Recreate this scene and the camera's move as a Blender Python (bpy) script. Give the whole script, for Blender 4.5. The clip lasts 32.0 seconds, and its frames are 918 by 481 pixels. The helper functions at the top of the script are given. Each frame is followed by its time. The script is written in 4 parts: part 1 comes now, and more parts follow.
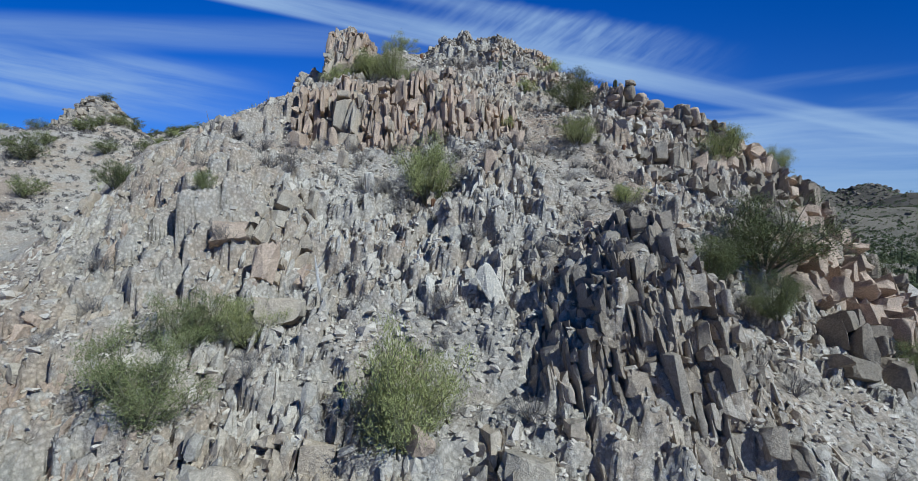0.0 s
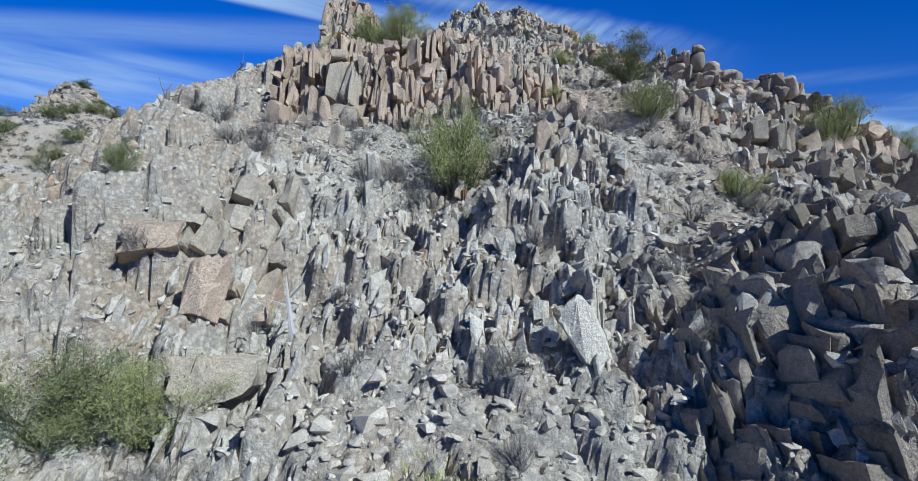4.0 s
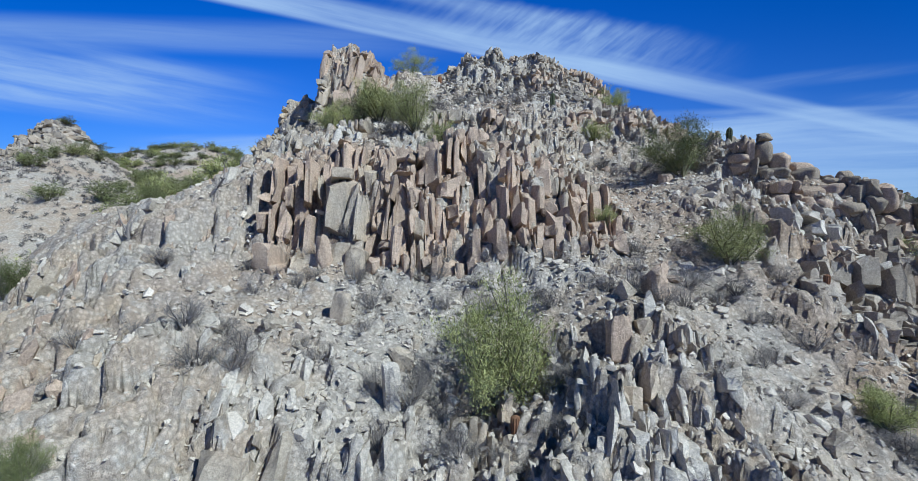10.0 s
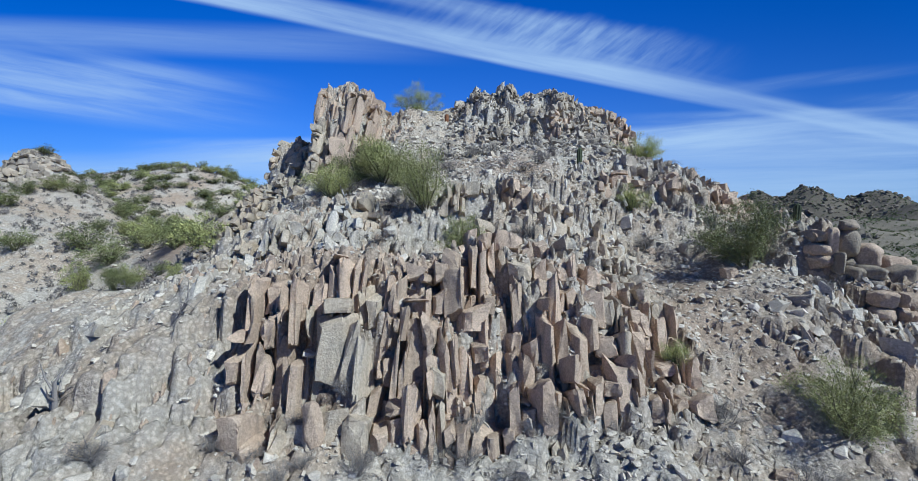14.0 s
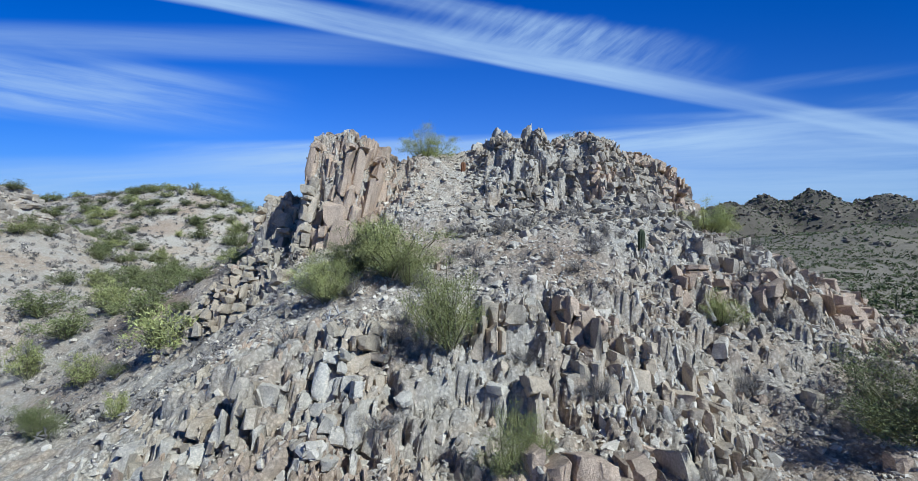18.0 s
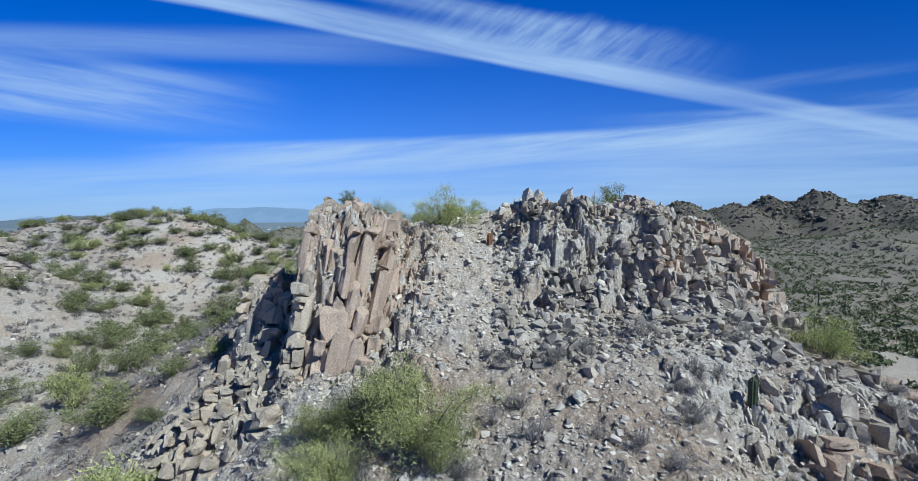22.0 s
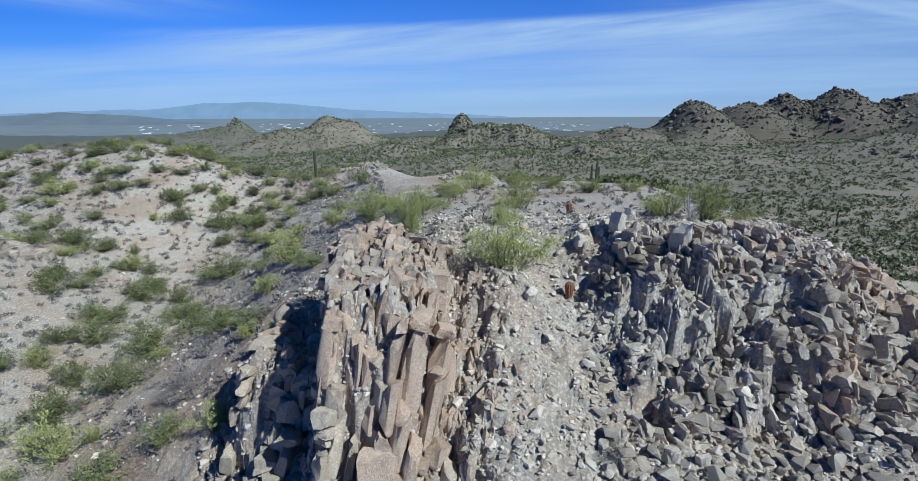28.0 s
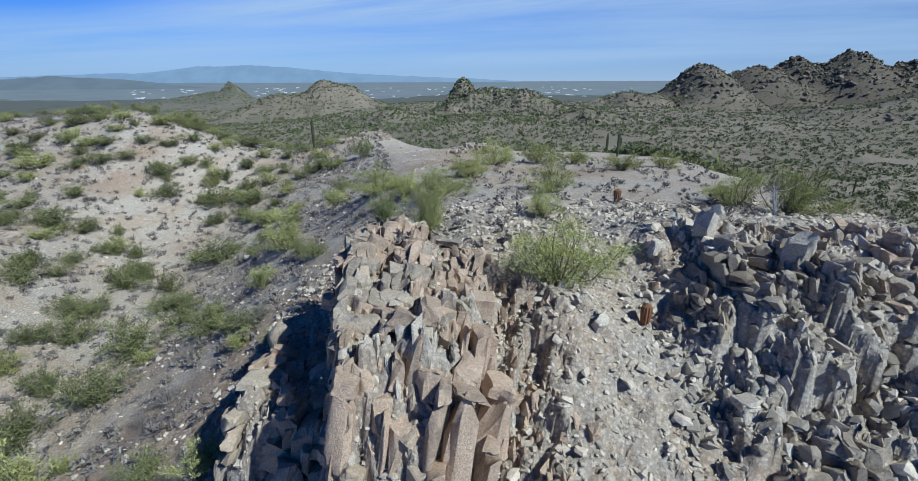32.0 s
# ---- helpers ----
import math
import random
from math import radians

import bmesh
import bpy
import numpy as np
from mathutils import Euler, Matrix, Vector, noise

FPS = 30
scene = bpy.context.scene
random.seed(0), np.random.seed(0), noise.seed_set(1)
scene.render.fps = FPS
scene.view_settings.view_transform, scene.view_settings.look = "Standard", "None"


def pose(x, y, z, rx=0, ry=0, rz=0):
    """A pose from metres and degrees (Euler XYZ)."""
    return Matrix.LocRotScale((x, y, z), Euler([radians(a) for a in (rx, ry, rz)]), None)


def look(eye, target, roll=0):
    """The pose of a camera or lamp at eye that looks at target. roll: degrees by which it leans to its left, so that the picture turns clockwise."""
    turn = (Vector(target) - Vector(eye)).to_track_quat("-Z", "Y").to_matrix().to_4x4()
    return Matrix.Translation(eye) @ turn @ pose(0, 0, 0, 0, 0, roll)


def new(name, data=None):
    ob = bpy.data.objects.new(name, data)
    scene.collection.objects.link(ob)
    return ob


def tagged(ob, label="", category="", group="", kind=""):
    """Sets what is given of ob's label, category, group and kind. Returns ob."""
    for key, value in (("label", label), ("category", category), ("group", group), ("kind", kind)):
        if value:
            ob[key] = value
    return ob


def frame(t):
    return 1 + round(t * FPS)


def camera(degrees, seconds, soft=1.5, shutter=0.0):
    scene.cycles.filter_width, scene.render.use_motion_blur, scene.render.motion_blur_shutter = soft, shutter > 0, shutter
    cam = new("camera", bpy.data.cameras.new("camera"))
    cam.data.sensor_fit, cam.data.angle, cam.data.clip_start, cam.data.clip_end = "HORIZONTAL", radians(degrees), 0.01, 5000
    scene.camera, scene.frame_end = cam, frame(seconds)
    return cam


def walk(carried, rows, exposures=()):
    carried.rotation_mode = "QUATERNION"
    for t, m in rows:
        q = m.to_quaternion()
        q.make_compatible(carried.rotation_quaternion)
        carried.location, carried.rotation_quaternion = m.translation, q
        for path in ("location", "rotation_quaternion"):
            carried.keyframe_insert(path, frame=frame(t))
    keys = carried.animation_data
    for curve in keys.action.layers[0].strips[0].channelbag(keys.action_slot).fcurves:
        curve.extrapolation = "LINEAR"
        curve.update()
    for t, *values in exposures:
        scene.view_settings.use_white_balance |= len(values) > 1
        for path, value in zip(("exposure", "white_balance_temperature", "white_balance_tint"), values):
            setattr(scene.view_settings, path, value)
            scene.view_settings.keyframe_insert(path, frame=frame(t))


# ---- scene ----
import itertools

cam = camera(90.0, 32.0, soft=0.6)
PATH = [
    (0, (1.673, -2.232, 0.465), (1.562, -0.237, 0.361), 0.7),
    (0.5, (1.597, -2.017, 0.464), (1.486, -0.022, 0.361), 0.7),
    (1, (1.487, -1.573, 0.459), (1.375, 0.421, 0.356), 0.7),
    (1.5, (1.378, -0.931, 0.439), (1.259, 1.063, 0.338), 0.6),
    (2, (1.169, -0.242, 0.48), (1.051, 1.752, 0.371), 0.7),
    (2.5, (0.895, 0.734, 0.485), (0.778, 2.728, 0.375), 0.8),
    (4.5, (-0.391, 5.46, 0.409), (-0.508, 7.454, 0.302), 0.9),
    (5, (-0.599, 6.113, 0.507), (-0.717, 8.107, 0.402), 0.9),
    (5.5, (-0.751, 6.442, 1.089), (-0.866, 8.436, 0.986), 0.9),
    (6, (-0.828, 6.598, 1.762), (-0.944, 8.592, 1.657), 0.9),
    (6.5, (-0.979, 6.902, 2.415), (-1.094, 8.896, 2.31), 0.8),
    (7, (-1.163, 7.231, 2.905), (-1.274, 9.225, 2.801), 0.8),
    (7.5, (-1.285, 7.572, 3.419), (-1.397, 9.567, 3.317), 0.7),
    (8, (-1.423, 7.851, 4.047), (-1.534, 9.846, 3.943), 0.7),
    (8.5, (-1.487, 8.196, 4.677), (-1.598, 10.191, 4.576), 0.7),
    (9, (-1.56, 8.468, 5.236), (-1.671, 10.462, 5.135), 0.6),
    (9.5, (-1.679, 8.702, 5.875), (-1.791, 10.696, 5.772), 0.6),
    (10, (-1.741, 8.944, 6.452), (-1.853, 10.938, 6.349), 0.5),
    (10.5, (-1.811, 9.204, 6.991), (-1.922, 11.199, 6.891), 0.5),
    (11, (-1.887, 9.451, 7.487), (-1.996, 11.446, 7.39), 0.5),
    (11.5, (-1.984, 9.932, 8.039), (-2.092, 11.927, 7.944), 0.5),
    (12, (-2.114, 10.58, 8.593), (-2.223, 12.575, 8.499), 0.4),
    (12.5, (-2.3, 11.242, 9.112), (-2.407, 13.237, 9.019), 0.4),
    (13, (-2.517, 11.884, 9.663), (-2.623, 13.879, 9.572), 0.4),
    (13.5, (-2.709, 12.537, 10.146), (-2.816, 14.532, 10.056), 0.3),
    (14, (-2.979, 13.214, 10.769), (-3.084, 15.21, 10.677), 0.3),
    (14.5, (-3.226, 13.802, 11.353), (-3.328, 15.797, 11.261), 0.4),
    (16.5, (-3.876, 17.044, 13.844), (-3.99, 19.038, 13.754), 0.1),
    (17, (-4.094, 17.893, 14.501), (-4.209, 19.888, 14.409), 0.1),
    (17.5, (-4.326, 18.651, 15.022), (-4.442, 20.646, 14.934), 0.1),
    (18, (-4.591, 19.5, 15.584), (-4.705, 21.495, 15.5), 0.1),
    (18.5, (-4.8, 20.274, 16.16), (-4.916, 22.269, 16.076), 0.0),
    (19, (-5.097, 21.078, 16.84), (-5.209, 23.073, 16.757), 0.1),
    (19.5, (-5.342, 21.818, 17.515), (-5.454, 23.813, 17.429), 0.1),
    (20, (-5.609, 22.506, 18.247), (-5.719, 24.501, 18.158), 0.0),
    (20.5, (-5.834, 23.168, 18.841), (-5.944, 25.163, 18.755), -0.0),
    (21, (-6.089, 24.019, 19.514), (-6.198, 26.014, 19.425), -0.0),
    (21.5, (-6.321, 24.701, 20.082), (-6.433, 26.696, 19.994), -0.1),
    (22, (-6.51, 25.499, 20.763), (-6.625, 27.494, 20.676), -0.2),
    (22.5, (-6.737, 26.185, 21.405), (-6.854, 28.18, 21.323), -0.1),
    (23, (-7.027, 26.906, 22.248), (-7.142, 28.901, 22.168), -0.1),
    (23.5, (-7.307, 27.69, 23.035), (-7.422, 29.685, 22.956), -0.2),
    (24, (-7.613, 28.383, 23.77), (-7.727, 30.378, 23.695), -0.2),
    (24.5, (-7.897, 29.002, 24.45), (-8.011, 30.998, 24.375), -0.1),
    (26.5, (-9.201, 31.535, 27.088), (-9.312, 33.531, 27.014), 0.0),
    (27, (-9.529, 32.439, 27.225), (-9.641, 34.433, 27.12), -0.0),
    (27.5, (-9.86, 33.286, 27.283), (-9.968, 35.254, 26.946), -0.2),
    (28, (-10.173, 34.006, 27.251), (-10.279, 35.933, 26.727), -0.2),
    (28.5, (-10.48, 34.895, 27.24), (-10.586, 36.8, 26.638), -0.2),
    (29, (-10.766, 35.736, 27.249), (-10.871, 37.631, 26.617), -0.2),
    (29.5, (-11.044, 36.656, 27.264), (-11.148, 38.544, 26.614), -0.2),
    (30, (-11.348, 37.458, 27.303), (-11.45, 39.344, 26.645), -0.2),
    (30.5, (-11.619, 38.206, 27.308), (-11.721, 40.092, 26.649), -0.2),
    (31, (-11.828, 38.605, 27.327), (-11.929, 40.49, 26.666), -0.2),
    (31.5, (-11.969, 38.856, 27.358), (-12.07, 40.741, 26.697), -0.2),
    (32, (-12.06, 39.022, 27.431), (-12.162, 40.907, 26.77), -0.2),
]
walk(cam, [(t, look(eye, target, roll)) for t, eye, target, roll in PATH], [(0.0, -0.22, 5550, -2), (1.0, 0.0, 5550, -2), (24.0, 0.04, 5600, -2), (32.0, -0.02, 5750, -2)])

# ---- light ----
SUN_WAY = Vector((0.68, -0.45, 0.78)).normalized()      # towards the sun
world = bpy.data.worlds.new("sky")
scene.world = world
world.use_nodes = True


class Nodes:
    """Short forms for building node trees."""

    def __init__(self, tree):
        self.tree = tree
        tree.nodes.clear()

    def add(self, kind, **values):
        node = self.tree.nodes.new(kind)
        for key, value in values.items():
            setattr(node, key, value)
        return node

    def put(self, socket, value):
        if hasattr(value, "is_output"):
            self.tree.links.new(value, socket)
        else:
            socket.default_value = value

    def math(self, op, a, b=0.0, c=0.0):
        node = self.add("ShaderNodeMath", operation=op)
        for socket, value in zip(node.inputs, (a, b, c)):
            self.put(socket, value)
        return node.outputs[0]

    def mix(self, factor, a, b, blend="MIX"):
        node = self.add("ShaderNodeMix", data_type="RGBA", blend_type=blend)
        self.put(node.inputs[0], factor)
        for socket, value in ((node.inputs[6], a), (node.inputs[7], b)):
            self.put(socket, (*value, 1) if isinstance(value, tuple) and len(value) == 3 else value)
        return node.outputs[2]

    def noise(self, vector, scale, detail=3.0, rough=0.55, distort=0.0):
        node = self.add("ShaderNodeTexNoise")
        self.put(node.inputs["Vector"], vector)
        node.inputs["Scale"].default_value, node.inputs["Detail"].default_value = scale, detail
        node.inputs["Roughness"].default_value, node.inputs["Distortion"].default_value = rough, distort
        return node.outputs["Fac"]

    def ridges(self, vector, scale, detail=6.0):
        node = self.add("ShaderNodeTexNoise", noise_type="RIDGED_MULTIFRACTAL")
        self.put(node.inputs["Vector"], vector)
        node.inputs["Scale"].default_value, node.inputs["Detail"].default_value = scale, detail
        return node.outputs["Fac"]

    def ramp(self, value, low, high, to_low=0.0, to_high=1.0):
        node = self.add("ShaderNodeMapRange", interpolation_type="SMOOTHSTEP")
        for socket, v in zip(node.inputs, (value, low, high, to_low, to_high)):
            self.put(socket, v)
        return node.outputs[0]


def build_sky():
    n = Nodes(world.node_tree)
    sky = n.add("ShaderNodeTexSky", sky_type="NISHITA", sun_disc=False)
    sky.sun_elevation = math.asin(SUN_WAY.z)
    sky.sun_rotation = math.atan2(SUN_WAY.x, SUN_WAY.y)
    sky.altitude, sky.air_density, sky.dust_density, sky.ozone_density = 500, 1.0, 0.3, 3.0
    coords = n.add("ShaderNodeTexCoord")
    turn = n.add("ShaderNodeVectorRotate", rotation_type="Z_AXIS")
    n.put(turn.inputs["Vector"], coords.outputs["Generated"])
    turn.inputs["Angle"].default_value = radians(-3.1)
    parts = n.add("ShaderNodeSeparateXYZ")
    n.put(parts.inputs[0], turn.outputs[0])
    ahead = n.math("MAXIMUM", parts.outputs[1], 0.05)
    u = n.math("DIVIDE", parts.outputs[0], ahead)
    v = n.math("DIVIDE", parts.outputs[2], ahead)
    flat = n.add("ShaderNodeCombineXYZ")
    n.put(flat.inputs[0], u)
    n.put(flat.inputs[1], v)
    flat = flat.outputs[0]

    def stretched(lean, along, across, seed):
        node = n.add("ShaderNodeMapping", vector_type="TEXTURE")
        n.put(node.inputs[0], flat)
        node.inputs["Location"].default_value = (seed, seed * 0.7, 0)
        node.inputs["Rotation"].default_value = (0, 0, radians(lean))
        node.inputs["Scale"].default_value = (along, across, 1)
        return node.outputs[0]

    def streak(a, b, c, thick, soft_low, soft_high, left, right, lean, along, across, seed, amount, fine=0.5):
        """A band of cirrus round the line v = a + b u + c u^2, with torn edges and streaks along it."""
        wave = n.math("MULTIPLY", n.math("SUBTRACT", n.noise(stretched(lean, along * 2, across * 3, seed + 3), 1.0, 4), 0.5), thick * 1.6)
        line = n.math("MULTIPLY_ADD", n.math("MULTIPLY_ADD", u, c, b), u, a)
        off = n.math("ADD", n.math("SUBTRACT", v, line), wave)
        low = n.ramp(off, -thick - soft_low, -thick, 0, 1)
        high = n.ramp(off, thick, thick + soft_high, 1, 0)
        ends = n.math("MULTIPLY", n.ramp(u, left - 0.25, left + 0.25), n.ramp(u, right - 0.25, right + 0.25, 1, 0))
        grain = n.ramp(n.noise(stretched(lean, along, across, seed), 1.0, 6, 0.6, 0.3), 0.5 - fine * 0.5, 0.5 + fine * 0.5, 0.25, 1)
        body = n.math("MULTIPLY", n.math("MULTIPLY", low, high), n.math("MULTIPLY", ends, grain))
        return n.math("MULTIPLY", body, amount)

    layers = [
        streak(0.372, -0.19, 0.0, 0.014, 0.012, 0.035, -0.85, 0.55, -11, 0.6, 0.035, 1.0, 1.0, 0.8),      # the long bright streak
        streak(0.372, -0.19, 0.0, 0.010, 0.012, 0.02, 0.55, 2.5, -11, 0.5, 0.03, 2.0, 0.65, 0.8),
        streak(0.425, -0.15, 0.0, 0.022, 0.03, 0.035, 0.0, 0.40, 38, 0.10, 0.018, 5.0, 0.75, 0.6),  # its feathered upper edge
        streak(0.455, -0.19, 0.0, 0.010, 0.02, 0.02, -0.5, 0.2, -12, 0.3, 0.02, 6.0, 0.35, 0.8),
        streak(0.155, 0.035, 0.03, 0.014, 0.05, 0.02, -0.55, 0.75, 6, 0.4, 0.03, 9.0, 0.95, 0.55),         # flat band above the horizon
        streak(0.190, 0.0, 0.0, 0.014, 0.025, 0.02, 0.70, 2.5, -4, 0.25, 0.025, 10.0, 0.75, 0.8),
        streak(0.205, 0.03, 0.0, 0.004, 0.02, 0.015, 0.45, 2.2, 3, 0.3, 0.03, 13.0, 0.45),
        streak(0.098, 0.0, 0.0, 0.008, 0.03, 0.012, 0.25, 1.0, 1, 0.5, 0.03, 14.0, 0.5, 0.8),
        streak(0.36, -0.035, -0.01, 0.012, 0.03, 0.04, -2.5, -0.15, -3, 0.9, 0.04, 17.0, 0.42, 0.8),     # thin veil high up
        streak(0.225, -0.04, 0.03, 0.03, 0.06, 0.05, -2.5, -0.55, -10, 0.4, 0.03, 21.0, 0.7, 0.55),
        streak(0.185, -0.20, 0.0, 0.006, 0.012, 0.03, -0.85, -0.6, -14, 0.4, 0.03, 23.0, 0.35),
        streak(0.07, 0.03, 0.0, 0.04, 0.05, 0.06, -2.5, 2.5, 2, 0.7, 0.035, 27.0, 0.65, 0.6),          # pale haze bands low down
        streak(0.19, 0.17, -0.03, 0.004, 0.015, 0.02, 0.65, 0.85, 10, 0.4, 0.03, 31.0, 0.4),
        streak(0.205, 0.06, 0.0, 0.005, 0.02, 0.02, 0.98, 2.5, 16, 0.2, 0.02, 35.0, 0.45),
    ]
    clear = layers[0]
    for layer in layers[1:]:
        clear = n.math("SUBTRACT", n.math("ADD", clear, layer), n.math("MULTIPLY", clear, layer))
    cover = n.math("MULTIPLY", clear, n.math("MULTIPLY", n.ramp(parts.outputs[1], 0.05, 0.3), n.ramp(v, 0.0, 0.04)))
    tinted = n.mix(1.0, sky.outputs[0], (0.092, 0.68, 1.95), "MULTIPLY")
    high = n.ramp(parts.outputs[2], 0.40, 0.85, 1.0, 0.22)       # the deep blue overhead, dimmed above the view to cut fill in shadows
    tops = n.add("ShaderNodeCombineXYZ")
    for socket in tops.inputs:
        n.put(socket, high)
    tinted = n.mix(1.0, tinted, tops.outputs[0], "MULTIPLY")
    sides = n.math("MULTIPLY", n.ramp(u, 0.1, 1.0, 1.0, 0.72), n.ramp(u, -1.0, -0.3, 0.84, 1.0))      # deeper away from the middle: lens vignetting put into the sky colour
    deep = n.add("ShaderNodeCombineXYZ")
    for socket in deep.inputs:
        n.put(socket, sides)
    tinted = n.mix(1.0, tinted, deep.outputs[0], "MULTIPLY")
    mist = n.math("MULTIPLY", n.math("POWER", 2.0, n.math("MULTIPLY", n.math("MAXIMUM", v, 0.0), -13.0)), 0.9)
    tinted = n.mix(mist, tinted, (6.6, 7.9, 10.6))
    both = n.mix(cover, tinted, (7.0, 8.7, 11.9))
    back = n.add("ShaderNodeBackground")
    n.put(back.inputs[0], both)
    back.inputs[1].default_value = 0.066
    out = n.add("ShaderNodeOutputWorld")
    n.put(out.inputs[0], back.outputs[0])


build_sky()
lamp = bpy.data.lights.new("sun", "SUN")
lamp.energy, lamp.angle, lamp.color = 5.0, radians(0.5), (1.0, 0.98, 0.955)
sun = new("sun", lamp)
sun.matrix_world = look((0, 0, 200), Vector((0, 0, 200)) - SUN_WAY)

# ---- materials ----


def surface(name, base, other, third, scale=1.0, rough=0.9, bump=0.5, vary=0.25, streaks=0.0, spots=0.5):
    """Weathered mineral or plant surface: three tones at two scales, a value shift per object or island, and relief."""
    m = bpy.data.materials.new(name)
    m.use_nodes = True
    n = Nodes(m.node_tree)
    where = n.add("ShaderNodeNewGeometry").outputs["Position"]
    large = n.noise(where, 0.35 * scale, 4, 0.6)
    mid = n.noise(where, 1.7 * scale, 5, 0.65, 0.4)
    fine = n.noise(where, 14 * scale, 4, 0.7)
    colour = n.mix(n.ramp(large, 0.38, 0.62), base, other)
    colour = n.mix(n.math("MULTIPLY", n.ramp(mid, 0.5, 0.68), spots), colour, third)
    if streaks:
        tall = n.add("ShaderNodeMapping")
        n.put(tall.inputs[0], where)
        tall.inputs["Scale"].default_value = (2.2, 2.2, 0.25)
        runs = n.noise(tall.outputs[0], 1.3 * scale, 4, 0.6)
        colour = n.mix(n.math("MULTIPLY", n.ramp(runs, 0.52, 0.7), streaks), colour, (0.12, 0.105, 0.095))
    grain = n.math("MULTIPLY_ADD", n.ramp(fine, 0.25, 0.75), 0.5, 0.75)
    single = n.math("MULTIPLY_ADD", n.add("ShaderNodeObjectInfo").outputs["Random"], vary, 1 - vary / 2)
    island = n.math("MULTIPLY_ADD", n.add("ShaderNodeNewGeometry").outputs["Random Per Island"], vary, 1 - vary / 2)
    speck = n.noise(where, 34 * scale, 2, 0.8)
    grain = n.math("MULTIPLY", grain, n.math("MULTIPLY_ADD", n.ramp(speck, 0.3, 0.7), 0.28, 0.87))
    tone = n.math("MULTIPLY", grain, n.math("MULTIPLY", single, island))
    tones = n.add("ShaderNodeCombineXYZ")
    for socket in tones.inputs:
        n.put(socket, tone)
    colour = n.mix(1.0, colour, tones.outputs[0], "MULTIPLY")
    shader = n.add("ShaderNodeBsdfPrincipled")
    n.put(shader.inputs["Base Color"], colour)
    shader.inputs["Roughness"].default_value = rough
    shader.inputs["Specular IOR Level"].default_value = 0.2
    if bump:
        crisp = n.noise(where, 38 * scale, 3, 0.7)
        relief = n.math("ADD", n.math("MULTIPLY", n.ridges(where, 3.4 * scale), 0.13), n.math("ADD", n.math("MULTIPLY", mid, 0.3), n.math("MULTIPLY_ADD", fine, 0.4, n.math("MULTIPLY", crisp, 0.16))))
        node = n.add("ShaderNodeBump")
        node.inputs["Strength"].default_value, node.inputs["Distance"].default_value = bump, 0.25 / scale
        n.put(node.inputs["Height"], relief)
        n.put(shader.inputs["Normal"], node.outputs[0])
    n.put(n.add("ShaderNodeOutputMaterial").inputs[0], shader.outputs[0])
    return m


GREY_ROCK = surface("grey_rock", (0.56, 0.50, 0.42), (0.48, 0.42, 0.345), (0.61, 0.55, 0.475), 1.0, 0.92, 0.7, 0.2, 0.2)
BROWN_ROCK = surface("brown_rock", (0.51, 0.38, 0.28), (0.44, 0.335, 0.25), (0.55, 0.435, 0.33), 1.0, 0.9, 0.7, 0.2, 0.3)
TAN_ROCK = surface("tan_rock", (0.46, 0.37, 0.275), (0.41, 0.35, 0.275), (0.53, 0.45, 0.35), 1.0, 0.9, 0.6, 0.18, 0.4)
DARK_ROCK = surface("dark_rock", (0.33, 0.265, 0.20), (0.27, 0.225, 0.175), (0.39, 0.32, 0.245), 1.0, 0.9, 0.7, 0.2, 0.4)
SUMMIT_ROCK = surface("summit_rock", (0.41, 0.345, 0.275), (0.345, 0.29, 0.23), (0.47, 0.41, 0.335), 1.0, 0.9, 0.7, 0.25, 0.3)
RUBBLE = surface("rubble", (0.44, 0.385, 0.315), (0.37, 0.315, 0.25), (0.49, 0.44, 0.37), 2.0, 0.95, 0.5, 0.5)
SCREE = surface("scree", (0.49, 0.43, 0.36), (0.41, 0.355, 0.29), (0.53, 0.48, 0.41), 2.0, 0.95, 0.5, 0.45)
LEAF = surface("leaf", (0.34, 0.34, 0.135), (0.265, 0.275, 0.10), (0.39, 0.38, 0.175), 1.5, 0.7, 0, 0.5)
LEAF_DARK = surface("leaf_dark", (0.19, 0.20, 0.085), (0.14, 0.155, 0.06), (0.23, 0.235, 0.11), 1.5, 0.7, 0, 0.5)
SCRUB = surface("scrub", (0.14, 0.165, 0.075), (0.11, 0.135, 0.06), (0.19, 0.20, 0.10), 0.3, 0.8, 0, 0.5)
LEAF_YELLOW = surface("leaf_yellow", (0.34, 0.34, 0.12), (0.28, 0.30, 0.10), (0.40, 0.38, 0.16), 1.5, 0.7, 0, 0.5)
TWIG = surface("twig", (0.25, 0.22, 0.20), (0.19, 0.17, 0.155), (0.31, 0.28, 0.26), 2.0, 0.9, 0, 0.4)
BARK = surface("bark", (0.16, 0.15, 0.09), (0.13, 0.12, 0.08), (0.20, 0.18, 0.12), 3.0, 0.9, 0.3, 0.2)
BLEACHED = surface("bleached_wood", (0.45, 0.42, 0.39), (0.38, 0.35, 0.33), (0.52, 0.50, 0.47), 3.0, 0.9, 0.3, 0.2)
CACTUS = surface("cactus", (0.07, 0.085, 0.045), (0.06, 0.07, 0.04), (0.11, 0.11, 0.06), 3.0, 0.8, 0.3, 0.3)
